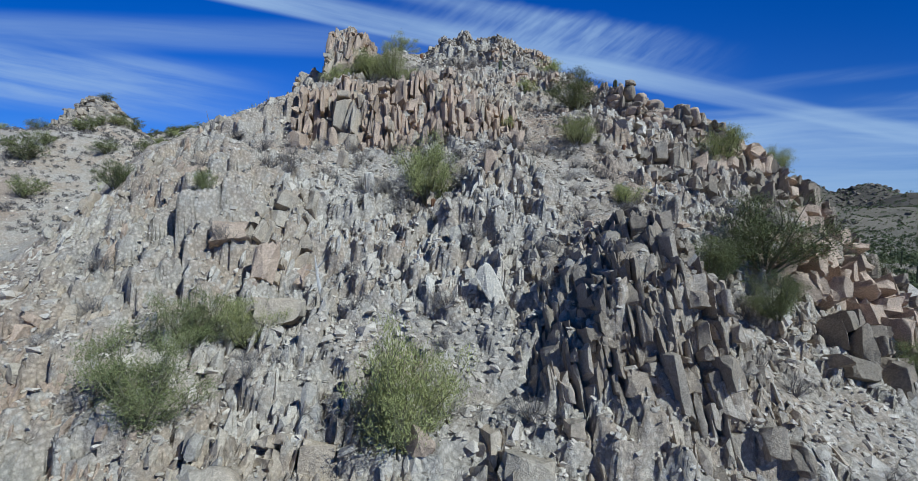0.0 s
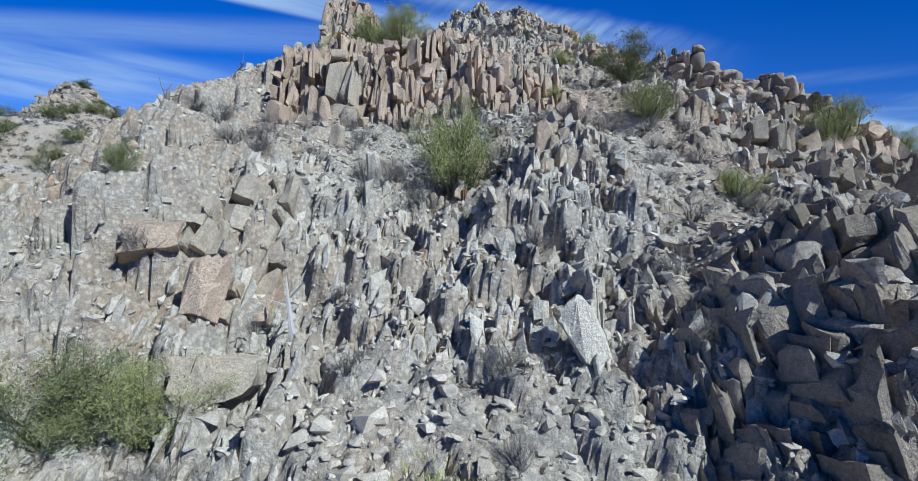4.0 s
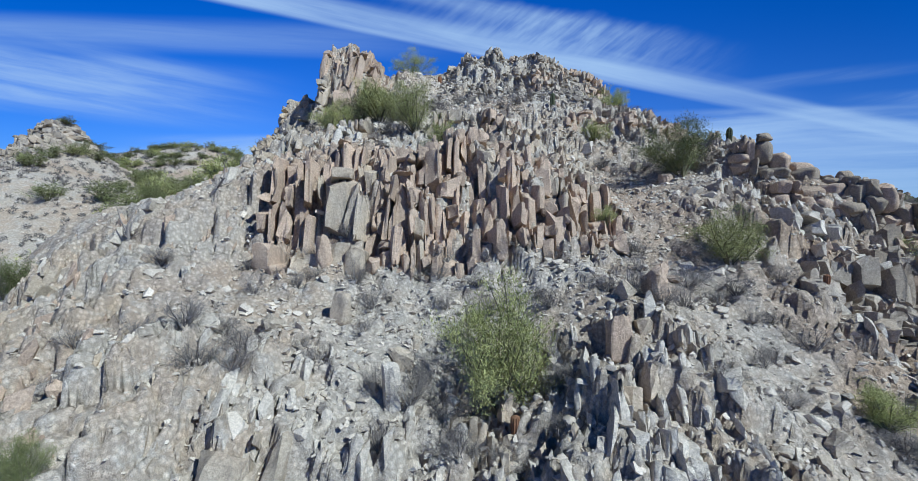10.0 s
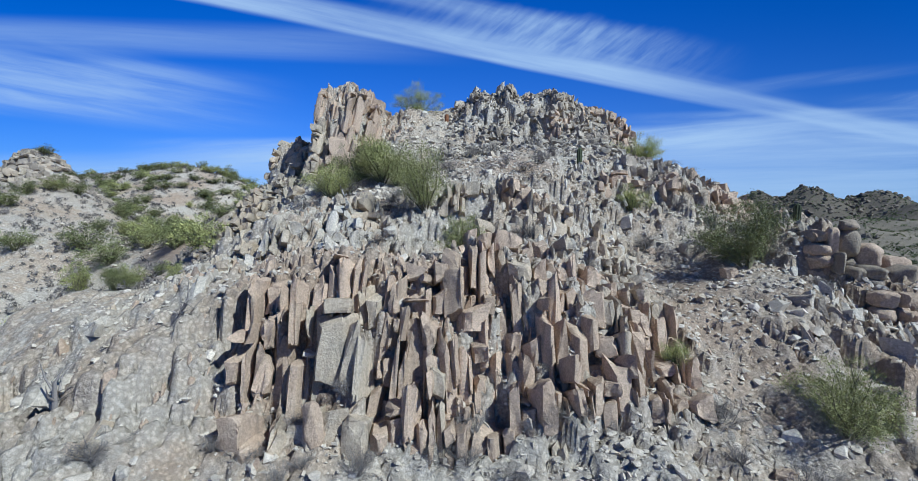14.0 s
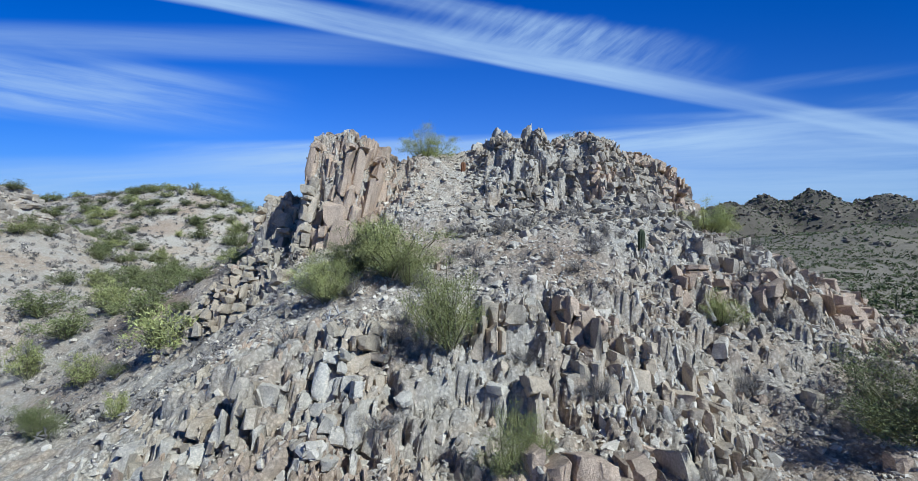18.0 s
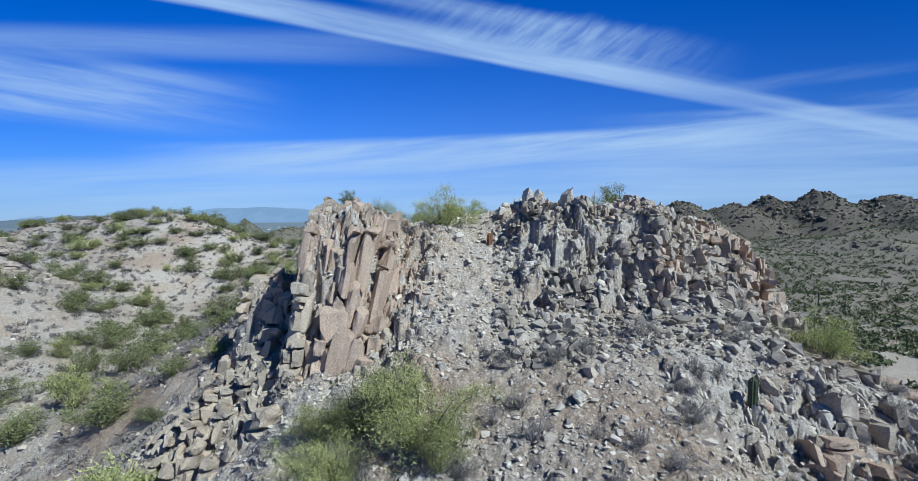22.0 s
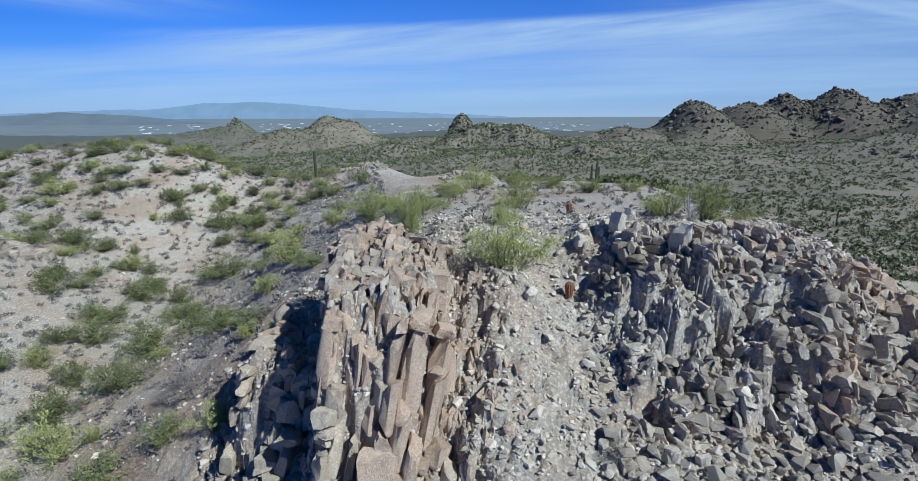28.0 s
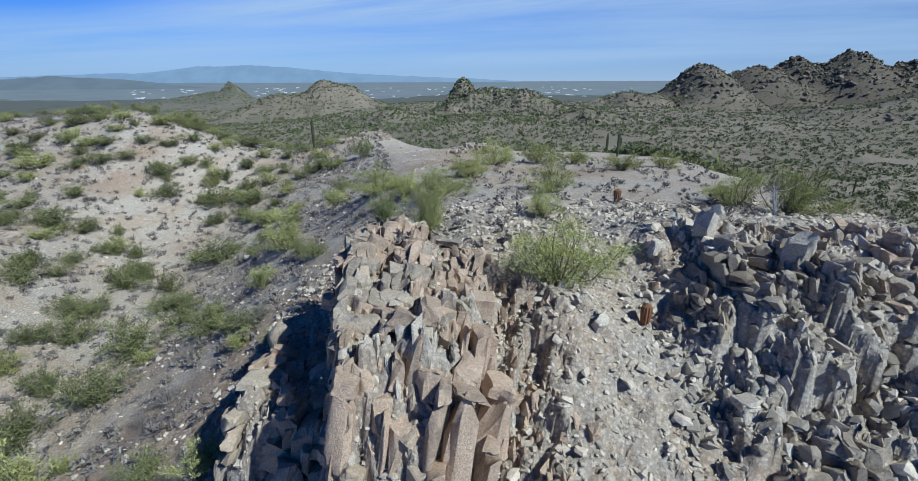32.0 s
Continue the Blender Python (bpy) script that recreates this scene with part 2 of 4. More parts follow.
BARREL = surface("barrel_cactus", (0.22, 0.10, 0.05), (0.17, 0.09, 0.05), (0.28, 0.15, 0.09), 3.0, 0.8, 0.3, 0.3)
CRAG = surface("far_crag", (0.25, 0.205, 0.16), (0.19, 0.16, 0.125), (0.30, 0.25, 0.20), 0.15, 0.95, 0.5, 0.4)
HOUSE = surface("house", (0.75, 0.72, 0.68), (0.62, 0.58, 0.54), (0.8, 0.78, 0.75), 0.05, 0.8, 0, 0.3)


def ground_surface():
    m = bpy.data.materials.new("ground")
    m.use_nodes = True
    n = Nodes(m.node_tree)
    geo = n.add("ShaderNodeNewGeometry")
    where = geo.outputs["Position"]
    far = n.noise(where, 0.02, 5, 0.6)
    large = n.noise(where, 0.22, 5, 0.65)
    mid = n.noise(where, 1.6, 5, 0.7, 0.3)
    fine = n.noise(where, 11, 4, 0.75)
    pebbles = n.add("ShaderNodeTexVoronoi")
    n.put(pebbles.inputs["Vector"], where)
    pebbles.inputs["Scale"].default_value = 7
    colour = n.mix(n.ramp(large, 0.4, 0.62), (0.50, 0.44, 0.37), (0.47, 0.375, 0.285))
    colour = n.mix(n.ramp(mid, 0.45, 0.75), colour, (0.55, 0.50, 0.435))
    colour = n.mix(n.math("MULTIPLY", n.ramp(n.noise(where, 0.045, 4, 0.6), 0.52, 0.64), 0.6), colour, (0.36, 0.25, 0.175))
    away = n.add("ShaderNodeVectorMath", operation="DISTANCE")
    n.put(away.inputs[0], where)
    away.inputs[1].default_value = (-10, 40, 10)
    colour = n.mix(n.ramp(away.outputs["Value"], 110, 260), colour, n.mix(n.ramp(far, 0.4, 0.6), (0.20, 0.175, 0.135), (0.255, 0.22, 0.17)))
    colour = n.mix(n.ramp(away.outputs["Value"], 600, 1200), colour, (0.13, 0.14, 0.12))
    dark = n.add("ShaderNodeVectorMath", operation="DISTANCE")
    n.put(dark.inputs[0], where)
    dark.inputs[1].default_value = (450, 640, 20)
    colour = n.mix(n.ramp(n.math("ADD", dark.outputs["Value"], n.math("MULTIPLY", far, 160.0)), 250, 400, 0.75, 0), colour, (0.12, 0.10, 0.08))
    speck = n.noise(where, 32, 2, 0.8)
    fleck = n.math("MULTIPLY", n.math("MULTIPLY_ADD", fine, 0.8, 0.62), n.math("MULTIPLY_ADD", n.ramp(speck, 0.3, 0.7), 0.4, 0.84))
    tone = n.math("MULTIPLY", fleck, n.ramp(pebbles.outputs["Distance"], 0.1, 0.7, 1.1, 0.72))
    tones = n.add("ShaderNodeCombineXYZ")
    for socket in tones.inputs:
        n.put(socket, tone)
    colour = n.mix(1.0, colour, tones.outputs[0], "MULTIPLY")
    shader = n.add("ShaderNodeBsdfPrincipled")
    n.put(shader.inputs["Base Color"], colour)
    shader.inputs["Roughness"].default_value = 0.95
    shader.inputs["Specular IOR Level"].default_value = 0.15
    node = n.add("ShaderNodeBump")
    node.inputs["Strength"].default_value, node.inputs["Distance"].default_value = 0.9, 0.2
    n.put(node.inputs["Height"], n.math("ADD", n.math("MULTIPLY", n.ridges(where, 1.8), 0.2), n.math("ADD", n.math("MULTIPLY", mid, 0.5), n.math("MULTIPLY", fine, 0.6))))
    n.put(shader.inputs["Normal"], node.outputs[0])
    n.put(n.add("ShaderNodeOutputMaterial").inputs[0], shader.outputs[0])
    return m


def distance_surface(name, base, haze_glow, amount):
    """Far land; an emission stands in for the haze of miles of lit air."""
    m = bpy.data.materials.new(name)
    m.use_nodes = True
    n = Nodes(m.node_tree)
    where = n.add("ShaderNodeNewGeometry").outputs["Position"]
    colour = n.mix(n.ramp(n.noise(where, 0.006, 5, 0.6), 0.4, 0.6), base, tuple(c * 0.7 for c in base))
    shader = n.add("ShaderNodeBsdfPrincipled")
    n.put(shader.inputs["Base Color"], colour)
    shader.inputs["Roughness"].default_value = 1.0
    shader.inputs["Emission Color"].default_value = (*haze_glow, 1)
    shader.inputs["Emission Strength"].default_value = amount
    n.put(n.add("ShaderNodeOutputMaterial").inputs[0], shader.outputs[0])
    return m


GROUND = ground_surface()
# last two values: colour and strength of the haze added as emission
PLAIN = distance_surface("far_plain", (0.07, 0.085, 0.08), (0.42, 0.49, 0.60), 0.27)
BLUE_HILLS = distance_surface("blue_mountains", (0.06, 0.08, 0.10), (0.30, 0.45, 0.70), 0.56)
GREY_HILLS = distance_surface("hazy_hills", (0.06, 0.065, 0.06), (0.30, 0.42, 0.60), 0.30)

# ---- the shape of the land ----


def lattice(ix, iy, seed):
    h = (ix.astype(np.int64) * 374761393 + iy.astype(np.int64) * 668265263 + seed * 974711) & 0x7FFFFFFF
    h = ((h ^ (h >> 13)) * 1274126177) & 0x7FFFFFFF
    return ((h ^ (h >> 16)) & 0xFFFF) / 65535.0


def rough(x, y, seed, octaves=4, gain=0.5):
    """Value noise in octaves, -1 to 1, unit wavelength."""
    total, size, norm = 0.0, 1.0, 0.0
    for k in range(octaves):
        ix, iy = np.floor(x), np.floor(y)
        fx, fy = x - ix, y - iy
        fx, fy = fx * fx * (3 - 2 * fx), fy * fy * (3 - 2 * fy)
        a, b = lattice(ix, iy, seed + k), lattice(ix + 1, iy, seed + k)
        c, d = lattice(ix, iy + 1, seed + k), lattice(ix + 1, iy + 1, seed + k)
        total = total + size * ((a + (b - a) * fx) * (1 - fy) + (c + (d - c) * fx) * fy)
        norm += size
        size *= gain
        x, y = x * 2.03 + 17.1, y * 2.03 + 5.7
    return total / norm * 2 - 1


def cells(x, y, seed):
    """Nearest-cell pattern: a value per cell (-1 to 1), the distance to its edge and the way along y from its middle."""
    ix, iy = np.floor(x), np.floor(y)
    best = np.full(x.shape, 9.0)
    second = best.copy()
    value, along = np.zeros(x.shape), np.zeros(x.shape)
    for dx in (-1, 0, 1):
        for dy in (-1, 0, 1):
            jx, jy = ix + dx, iy + dy
            px, py = jx + lattice(jx, jy, seed), jy + lattice(jx, jy, seed + 1)
            d = np.hypot(x - px, y - py)
            nearer = d < best
            second = np.where(nearer, best, np.minimum(second, d))
            value = np.where(nearer, lattice(jx, jy, seed + 2) * 2 - 1, value)
            along = np.where(nearer, y - py, along)
            best = np.where(nearer, d, best)
    return value, second - best, along


def step(v, low, high):
    t = np.clip((v - low) / (high - low), 0, 1)
    return t * t * (3 - 2 * t)


# the hill's profile from its foot over the ledges to the plateau behind
PROFILE_Y = (-60, -20, 0, 8, 13, 16.4, 20.7, 24, 26, 30, 36, 39, 42, 45, 48.7, 51, 53, 56, 65, 95, 125, 200, 300, 6000)
PROFILE_Z = (-30, -16, -9.5, -5.4, -2.7, -1, 1.8, 3.7, 4.8, 8.8, 11.5, 12.5, 14.0, 15.5, 16.9, 18.2, 20.0, 21.0, 21.2, 19, 15, -2, -14, -40)
# how far the land falls on either side of the crest
LEFT_X, LEFT_FALL = (-400, -150, -95, -70, -52, -44, -36, -29, -24, -20, -16, -12), (45, 25, 9.5, 9.5, 9.5, 12, 13.5, 10.4, 6.8, 5.2, 2.6, 0)
RIGHT_X, RIGHT_FALL = (8, 14, 19, 24, 32, 45, 70, 120), (0, 2.4, 4.4, 7.0, 14, 24, 34, 38)
# knolls, ribs and hollows: x, y, half widths, rise
FORMS = (
    (-63, 76, 10, 10, 2.5), (-64.5, 73.5, 4.6, 4.6, 6.3), (-62, 114, 26, 17, 8.5), (-95, 125, 30, 22, 10),
    (-10, 18, 3.2, 3.2, 1.9), (6.4, 12.6, 2.8, 3.2, 1.2), (5.5, 35, 4.0, 3.5, -2.3), (-5, 14.8, 2, 1.4, -0.8),
    (12.5, 35.5, 2.6, 2.2, 1.8), (4.5, 48.0, 2.6, 2.4, 0.8),
    (-10.2, 47.5, 2.6, 3.5, -1.4), (-6.3, 54, 2.4, 3.0, -1.0), (8.5, 46.5, 2.2, 2.5, -1.0), (17, 27, 4, 5, 1.2),
    (16, 31.5, 3, 2.4, 1.0), (-13, 95, 6, 4, 1.2), (-33, 122, 6, 4, 1.6), (-2, 57, 4, 4, 0.8),
    (-6.5, 28.6, 5.0, 1.5, 2.2), (-1.2, 30.2, 4.0, 1.6, 1.0), (-6.5, 25.2, 4.0, 1.0, 0.35), (3.2, 23.3, 2.6, 2.0, 0.7),
)
# broad swells and sags of the climb and its western flank
SWELLS = (
    (-14.4, 11, 3.4, 3.4, 0.9), (-14.4, 16, 3.6, 3.4, 0.9), (4.8, 15.6, 3.4, 3.4, 0.4), (-14.6, 20.5, 3.8, 3.6, 1.7), (-9.6, 20.2, 3.4, 3.4, 0.7),
    (2.2, 20.3, 2.8, 2.8, 1.3), (-1.2, 21.4, 1.8, 1.7, -1.0), (14.4, 20.2, 3.6, 3.6, 1.9), (-14.8, 25, 3.8, 3.6, 2.7), (0.4, 25, 3.2, 3.0, 0.7), (9.8, 24.8, 3.4, 3.4, 0.6),
    (-19.4, 29.6, 4, 4, 2.0), (-21.5, 22.5, 4.6, 5.2, 3.2), (-19.5, 15.5, 4, 4, 2.2), (-30, 37, 5, 5, 2.2), (4.8, 29.6, 3.4, 3.4, -1.2), (-25, 34.5, 5, 4.6, 2.8),
)
UPPER_SWELLS = (
    (-12, 34, 4.4, 3.4, 0.7), (-2.4, 33.6, 4, 3, -0.5), (-2.4, 38.8, 4.6, 3.2, 1.4), (0.6, 43.4, 4, 3.2, 1.0), (8.6, 42.6, 3.4, 3.2, 0.5),
    (-19.6, 47.4, 3.2, 3.2, 1.5), (-9.8, 48.4, 2.6, 3.4, 1.9), (-22, 53, 3.6, 3.4, -1.1), (-9.6, 53, 2.4, 3, 0.8), (-4.2, 57, 3.4, 3.0, 1.0),
    (-58.5, 68, 7, 7, 2.4),
)
# steep-sided rock masses: x, y, half widths, height of the top, share of the width that is level
BUTTES = ((6.5, 12.9, 3.0, 3.9, -0.7, 0.35), (7.2, 15.6, 2.4, 3.0, 0.7, 0.3), (-14.3, 53.2, 2.9, 7.0, 21.3, 0.62), (-15.9, 56.0, 2.4, 3.6, 21.9, 0.55), (-18.3, 53.9, 4.0, 4.3, 17.2, 0.45),
          (0.8, 56.4, 7.4, 8.2, 22.0, 0.16))
# hills of the far valley: x, y, half widths, height of the top
HILLS = (
    (237, 614, 50, 80, 41), (345, 700, 70, 80, 43), (403, 720, 50, 80, 54), (452, 690, 60, 90, 60), (520, 660, 70, 90, 52),
    (620, 600, 90, 110, 58), (163, 600, 60, 60, 12), (-32, 493, 20, 26, 29), (-5, 480, 60, 45, 18), (25, 470, 50, 40, 17),
    (-195, 600, 70, 60, 21), (-240, 560, 45, 50, 10), (-464, 880, 26, 36, 26), (-500, 860, 90, 60, 4), (-80, 400, 40, 50, 4),
    (330, 420, 90, 120, 12), (480, 480, 120, 120, 30), (70, 420, 60, 50, 2),
)


# stretches of bare bedrock: x, y, half widths
BEDROCK = (
    (5.6, 11.5, 4, 4), (-9.5, 15.5, 5.5, 5), (-1, 16, 5, 3.5), (0.5, 20, 5, 2.5), (-4.5, 28.5, 9, 3.5), (-12.5, 32.5, 6, 4), (-1, 35.5, 6, 3),
    (8.5, 40, 8, 3.5), (2, 53, 7.5, 5.5), (-14, 50, 5, 6), (-20, 53.5, 4, 5), (18, 23, 8, 10), (15, 32, 6, 4), (-15, 23, 8, 7), (-6, 6, 9, 5),
    (-64, 72, 9, 9), (12, 27, 5, 4),
)


# open gravel: benches, chutes and the saddle: x, y, half widths
GRAVEL = ((-5.5, 40.2, 8, 2.6), (6.5, 34.5, 3.2, 4), (6.2, 24.5, 3.0, 4.5), (-7.2, 54, 2.6, 11), (-9.8, 23.2, 3.2, 1.7), (-2.5, 24.3, 6, 1.4), (-1, 46, 6, 2.6), (-15, 28.5, 3, 1.8), (1.5, 9.5, 1.6, 3.5))


# pale dust over smooth bedrock, with few chips: x, y, half widths
DUSTY = ((-13.5, 22, 4.5, 5.5), (-9.5, 34.2, 8, 2.6), (-9, 15.5, 4.5, 3.5), (-16, 27, 4.5, 4), (9, 26, 4, 4), (-5.5, 45, 7, 2.5), (-19, 42, 6, 4))


def rockiness(x, y):
    r = np.zeros(np.shape(x))
    wx, wy = x + 1.5 * rough(x / 3, y / 3, 150, 2), y + 1.5 * rough(x / 3, y / 3, 154, 2)
    for cx, cy, ax, ay in BEDROCK:
        r = np.maximum(r, 1 - step(np.maximum(np.abs(wx - cx) / ax, np.abs(wy - cy) / ay), 0.75, 1.15))
    for cx, cy, ax, ay in GRAVEL:
        r = r * (1 - 0.85 * np.exp(-((x - cx) / ax) ** 4 - ((y - cy) / ay) ** 4))
    return r


def lie(x, y):
    """Height of the hill under its crags."""
    wx = x + 1.2 * rough(x / 9, y / 9, 40, 3)
    wy = y + 1.0 * rough(x / 7, y / 7, 44, 3)
    z = np.interp(wy, PROFILE_Y, PROFILE_Z)
    deep = 1 - 0.6 * step(y, 70, 140)
    out = wx + 0.3 * np.clip(y - 58, 0, 90)
    z = z - sum(np.interp(out + d, LEFT_X, LEFT_FALL) for d in (-2.5, 0, 2.5)) / 3 * deep * step(wy, 4, 22)
    out = wx - 0.12 * np.clip(y - 62, 0, 60)
    z = z - sum(np.interp(out + d, RIGHT_X, RIGHT_FALL) for d in (-2, 0, 2)) / 3
    z = z - 1.5 * np.clip(wx - 9.5 - 0.3 * np.clip(y - 60, 0, 60), 0, 14) * step(y, 42.5, 47.5) * (1 - 0.8 * step(y, 75, 120))
    for cx, cy, ax, ay, rise in FORMS + SWELLS + UPPER_SWELLS:
        z = z + rise * np.exp(-((x - cx) / ax) ** 2 - ((y - cy) / ay) ** 2)
    for cx, cy, ax, ay, top, level in BUTTES:
        reach = (np.abs((x - cx) / ax) ** 3 + np.abs((y - cy) / ay) ** 3) ** (1 / 3) + 0.08 * rough(x / 2, y / 2, 160, 2)
        z = z + np.maximum(top - z, 0) * (1 - step(reach, level, 1.04))
    return z


def land(x, y):
    """Height of the ground in metres."""
    x, y = np.asarray(x, float), np.asarray(y, float)
    z = lie(x, y)
    floor = -15 + 13 * step(y, 120, 420) - 30 * step(np.hypot(x, y), 650, 1400) + 4 * rough(x / 130, y / 130, 60, 4)
    floor = floor - 8 * step(-x, 60, 260) * step(y, 150, 500)
    k = 4.0
    m = np.maximum(z, floor)
    z = m + k * np.log(np.exp((z - m) / k) + np.exp((floor - m) / k)) - k * 0.1
    folds = 11 * rough(x / 34, y / 34, 80, 5, 0.6) + 9 * (0.5 - np.abs(rough(x / 55 + 0.4 * y / 55, y / 75, 84, 4)))
    for cx, cy, ax, ay, top in HILLS:
        d = np.sqrt(((x - cx) / ax) ** 2 + ((y - cy) / ay) ** 2)
        cone = np.where(d < 3, (top + 14) * (np.exp(-d * d * 0.9) * 0.6 + 0.4 * np.maximum(1 - d * 0.75, 0)) - 14, -1e3)
        z = np.maximum(z, cone + folds * np.exp(-d * d * 0.7) * min(1.0, ax / 60))
    far = step(np.hypot(x, y), 40, 130)
    z = z + far * 1.1 * rough(x / 22, y / 22, 90, 4)
    near = (1 - far) * step(y, -30, 0)
    own = (x > -34) & (x < 30) & (y > -30) & (y < 66)
    if np.any(own):
        z[own] += crags(x[own], y[own], near[own])
    return z


def crags(x, y, near):
    """Bedrock split into upright columns: each cell of rock keeps its own level, so that the slope climbs in steps."""
    stone = rockiness(x, y)
    craggy = near * (0.30 + 0.80 * stone) * (1 - step(y, 56, 64)) * (1 - step(-x, 24, 33))
    climb = np.clip((lie(x, y + 0.7) - lie(x, y - 0.7)) / 1.4, -0.3, 1.6)
    bent = x + 0.35 * rough(x / 2.5, y / 2.5, 120, 2)
    big, edge, along = cells(bent / 0.85 + 0.10 * y, y / 1.7, 130)
    small, cut, near_by = cells(bent / 0.34 - 0.08 * y, y / 0.72, 140)
    rise = craggy * (0.34 * big - 0.30 * (1 - step(edge, 0.0, 0.14)) + 0.17 * small - 0.16 * (1 - step(cut, 0.0, 0.22)))
    rise = rise - np.minimum(craggy, 1) * climb * (0.55 * along * 1.7 + 0.45 * near_by * 0.72)
    rise = rise + craggy * 0.22 * rough(x / 1.6, y / 1.6, 110, 4)
    return rise + near * (0.10 * rough(x / 0.6, y / 0.6, 115, 3) + 0.04 * rough(x / 0.22, y / 0.22, 118, 2))


def spread(low, high, cell, grow_low, grow_high, reach_low, reach_high):
    """Grid lines: even between low and high, wider and wider beyond."""
    lines = list(np.arange(low, high, cell))
    s, v = cell, lines[-1]
    while v < reach_high:
        s *= grow_high
        v += s
        lines.append(v)
    s, v = cell, lines[0]
    before = []
    while v > reach_low:
        s *= grow_low
        v -= s
        before.append(v)
    return np.array(before[::-1] + lines)


def sheet(name, xs, ys, z, material):
    nx, ny = len(xs), len(ys)
    gx, gy = np.meshgrid(xs, ys)
    mesh = bpy.data.meshes.new(name)
    i = np.arange(nx * ny).reshape(ny, nx)
    quads = np.stack([i[:-1, :-1], i[:-1, 1:], i[1:, 1:], i[1:, :-1]], -1).reshape(-1, 4)
    mesh.vertices.add(nx * ny)
    mesh.vertices.foreach_set("co", np.stack([gx, gy, z], -1).astype(np.float32).ravel())
    mesh.loops.add(quads.size)
    mesh.loops.foreach_set("vertex_index", quads.astype(np.int32).ravel())
    mesh.polygons.add(len(quads))
    mesh.polygons.foreach_set("loop_start", np.arange(0, quads.size, 4, dtype=np.int32))
    mesh.update()
    mesh.materials.append(material)
    return mesh


def raw_mesh(name, verts, faces, material, smooth=False):
    """A mesh of triangles from arrays."""
    mesh = bpy.data.meshes.new(name)
    mesh.vertices.add(len(verts))
    mesh.vertices.foreach_set("co", np.asarray(verts, np.float32).ravel())
    mesh.loops.add(len(faces) * 3)
    mesh.loops.foreach_set("vertex_index", np.asarray(faces, np.int32).ravel())
    mesh.polygons.add(len(faces))
    mesh.polygons.foreach_set("loop_start", np.arange(0, len(faces) * 3, 3, dtype=np.int32))
    mesh.polygons.foreach_set("use_smooth", np.full(len(faces), smooth))
    mesh.update()
    mesh.materials.append(material)
    return mesh


xs = spread(-25, 20, 0.11, 1.035, 1.035, -4700, 4700)
ys = spread(6, 58, 0.11, 1.12, 1.024, -1500, 4700)
gx, gy = np.meshgrid(xs, ys)
HEIGHTS = land(gx, gy)
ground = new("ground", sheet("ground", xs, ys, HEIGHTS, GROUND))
tagged(ground, "stony grey desert ground of a rocky hill and wide valley", "ground", kind="structure")



def lay(x, y):
    """Height of the finished ground, between its grid lines."""
    x, y = np.asarray(x, float), np.asarray(y, float)
    i, j = np.clip(np.searchsorted(xs, x) - 1, 0, len(xs) - 2), np.clip(np.searchsorted(ys, y) - 1, 0, len(ys) - 2)
    u, v = (x - xs[i]) / (xs[i + 1] - xs[i]), (y - ys[j]) / (ys[j + 1] - ys[j])
    return (HEIGHTS[j, i] * (1 - u) + HEIGHTS[j, i + 1] * u) * (1 - v) + (HEIGHTS[j + 1, i] * (1 - u) + HEIGHTS[j + 1, i + 1] * u) * v


def at(x, y):
    return float(lay(x, y))


# ---- shapes of stone ----
rng = np.random.default_rng(7)


def hull(points):
    bm = bmesh.new()
    for p in points:
        bm.verts.new(p)
    made = bmesh.ops.convex_hull(bm, input=bm.verts)
    bmesh.ops.delete(bm, geom=list({g for g in made["geom_interior"] + made["geom_unused"] if isinstance(g, bmesh.types.BMVert)}), context="VERTS")
    bmesh.ops.triangulate(bm, faces=bm.faces)
    bm.verts.index_update()
    verts = np.array([v.co[:] for v in bm.verts])
    faces = np.array([[v.index for v in f.verts] for f in bm.faces])
    bm.free()
    return verts, faces


def box_points(count, blunt):
    """Points on a blunted box of half size 1."""
    p = rng.normal(size=(count, 3))
    p /= np.linalg.norm(p, axis=1)[:, None]
    return p / (np.abs(p) ** blunt).sum(1)[:, None] ** (1 / blunt) * rng.uniform(0.86, 1.04, (count, 1))


def ball(level):
    bm = bmesh.new()
    bmesh.ops.create_icosphere(bm, subdivisions=level, radius=1)
    bm.verts.index_update()
    v = np.array([p.co[:] for p in bm.verts])
    f = np.array([[p.index for p in q.verts] for q in bm.faces])
    bm.free()
    return v, f


def weathered(level, blunt, lumps, grain, cuts):
    """A rock of half size 1: a blunted block, split along flat planes, then lumpy and rough."""
    v, f = ball(level)
    p = v / (np.abs(v) ** blunt).sum(1)[:, None] ** (1 / blunt)
    for _ in range(cuts):
        way = rng.normal(size=3) * (1, 1, 0.55)
        way /= np.linalg.norm(way)
        reach = p @ way
        limit = reach.max() * rng.uniform(0.62, 0.9)
        p = p - np.maximum(reach - limit, 0)[:, None] * way
    seat = rng.uniform(0, 90, 3)
    for size, amount in ((1.1, lumps), (3.0, grain), (6.5, grain * 0.6)):
        push = np.array([noise.noise(Vector(q * size + seat)) for q in p])
        p = p * (1 + amount * push)[:, None]
    return p / np.abs(p).max(0), f


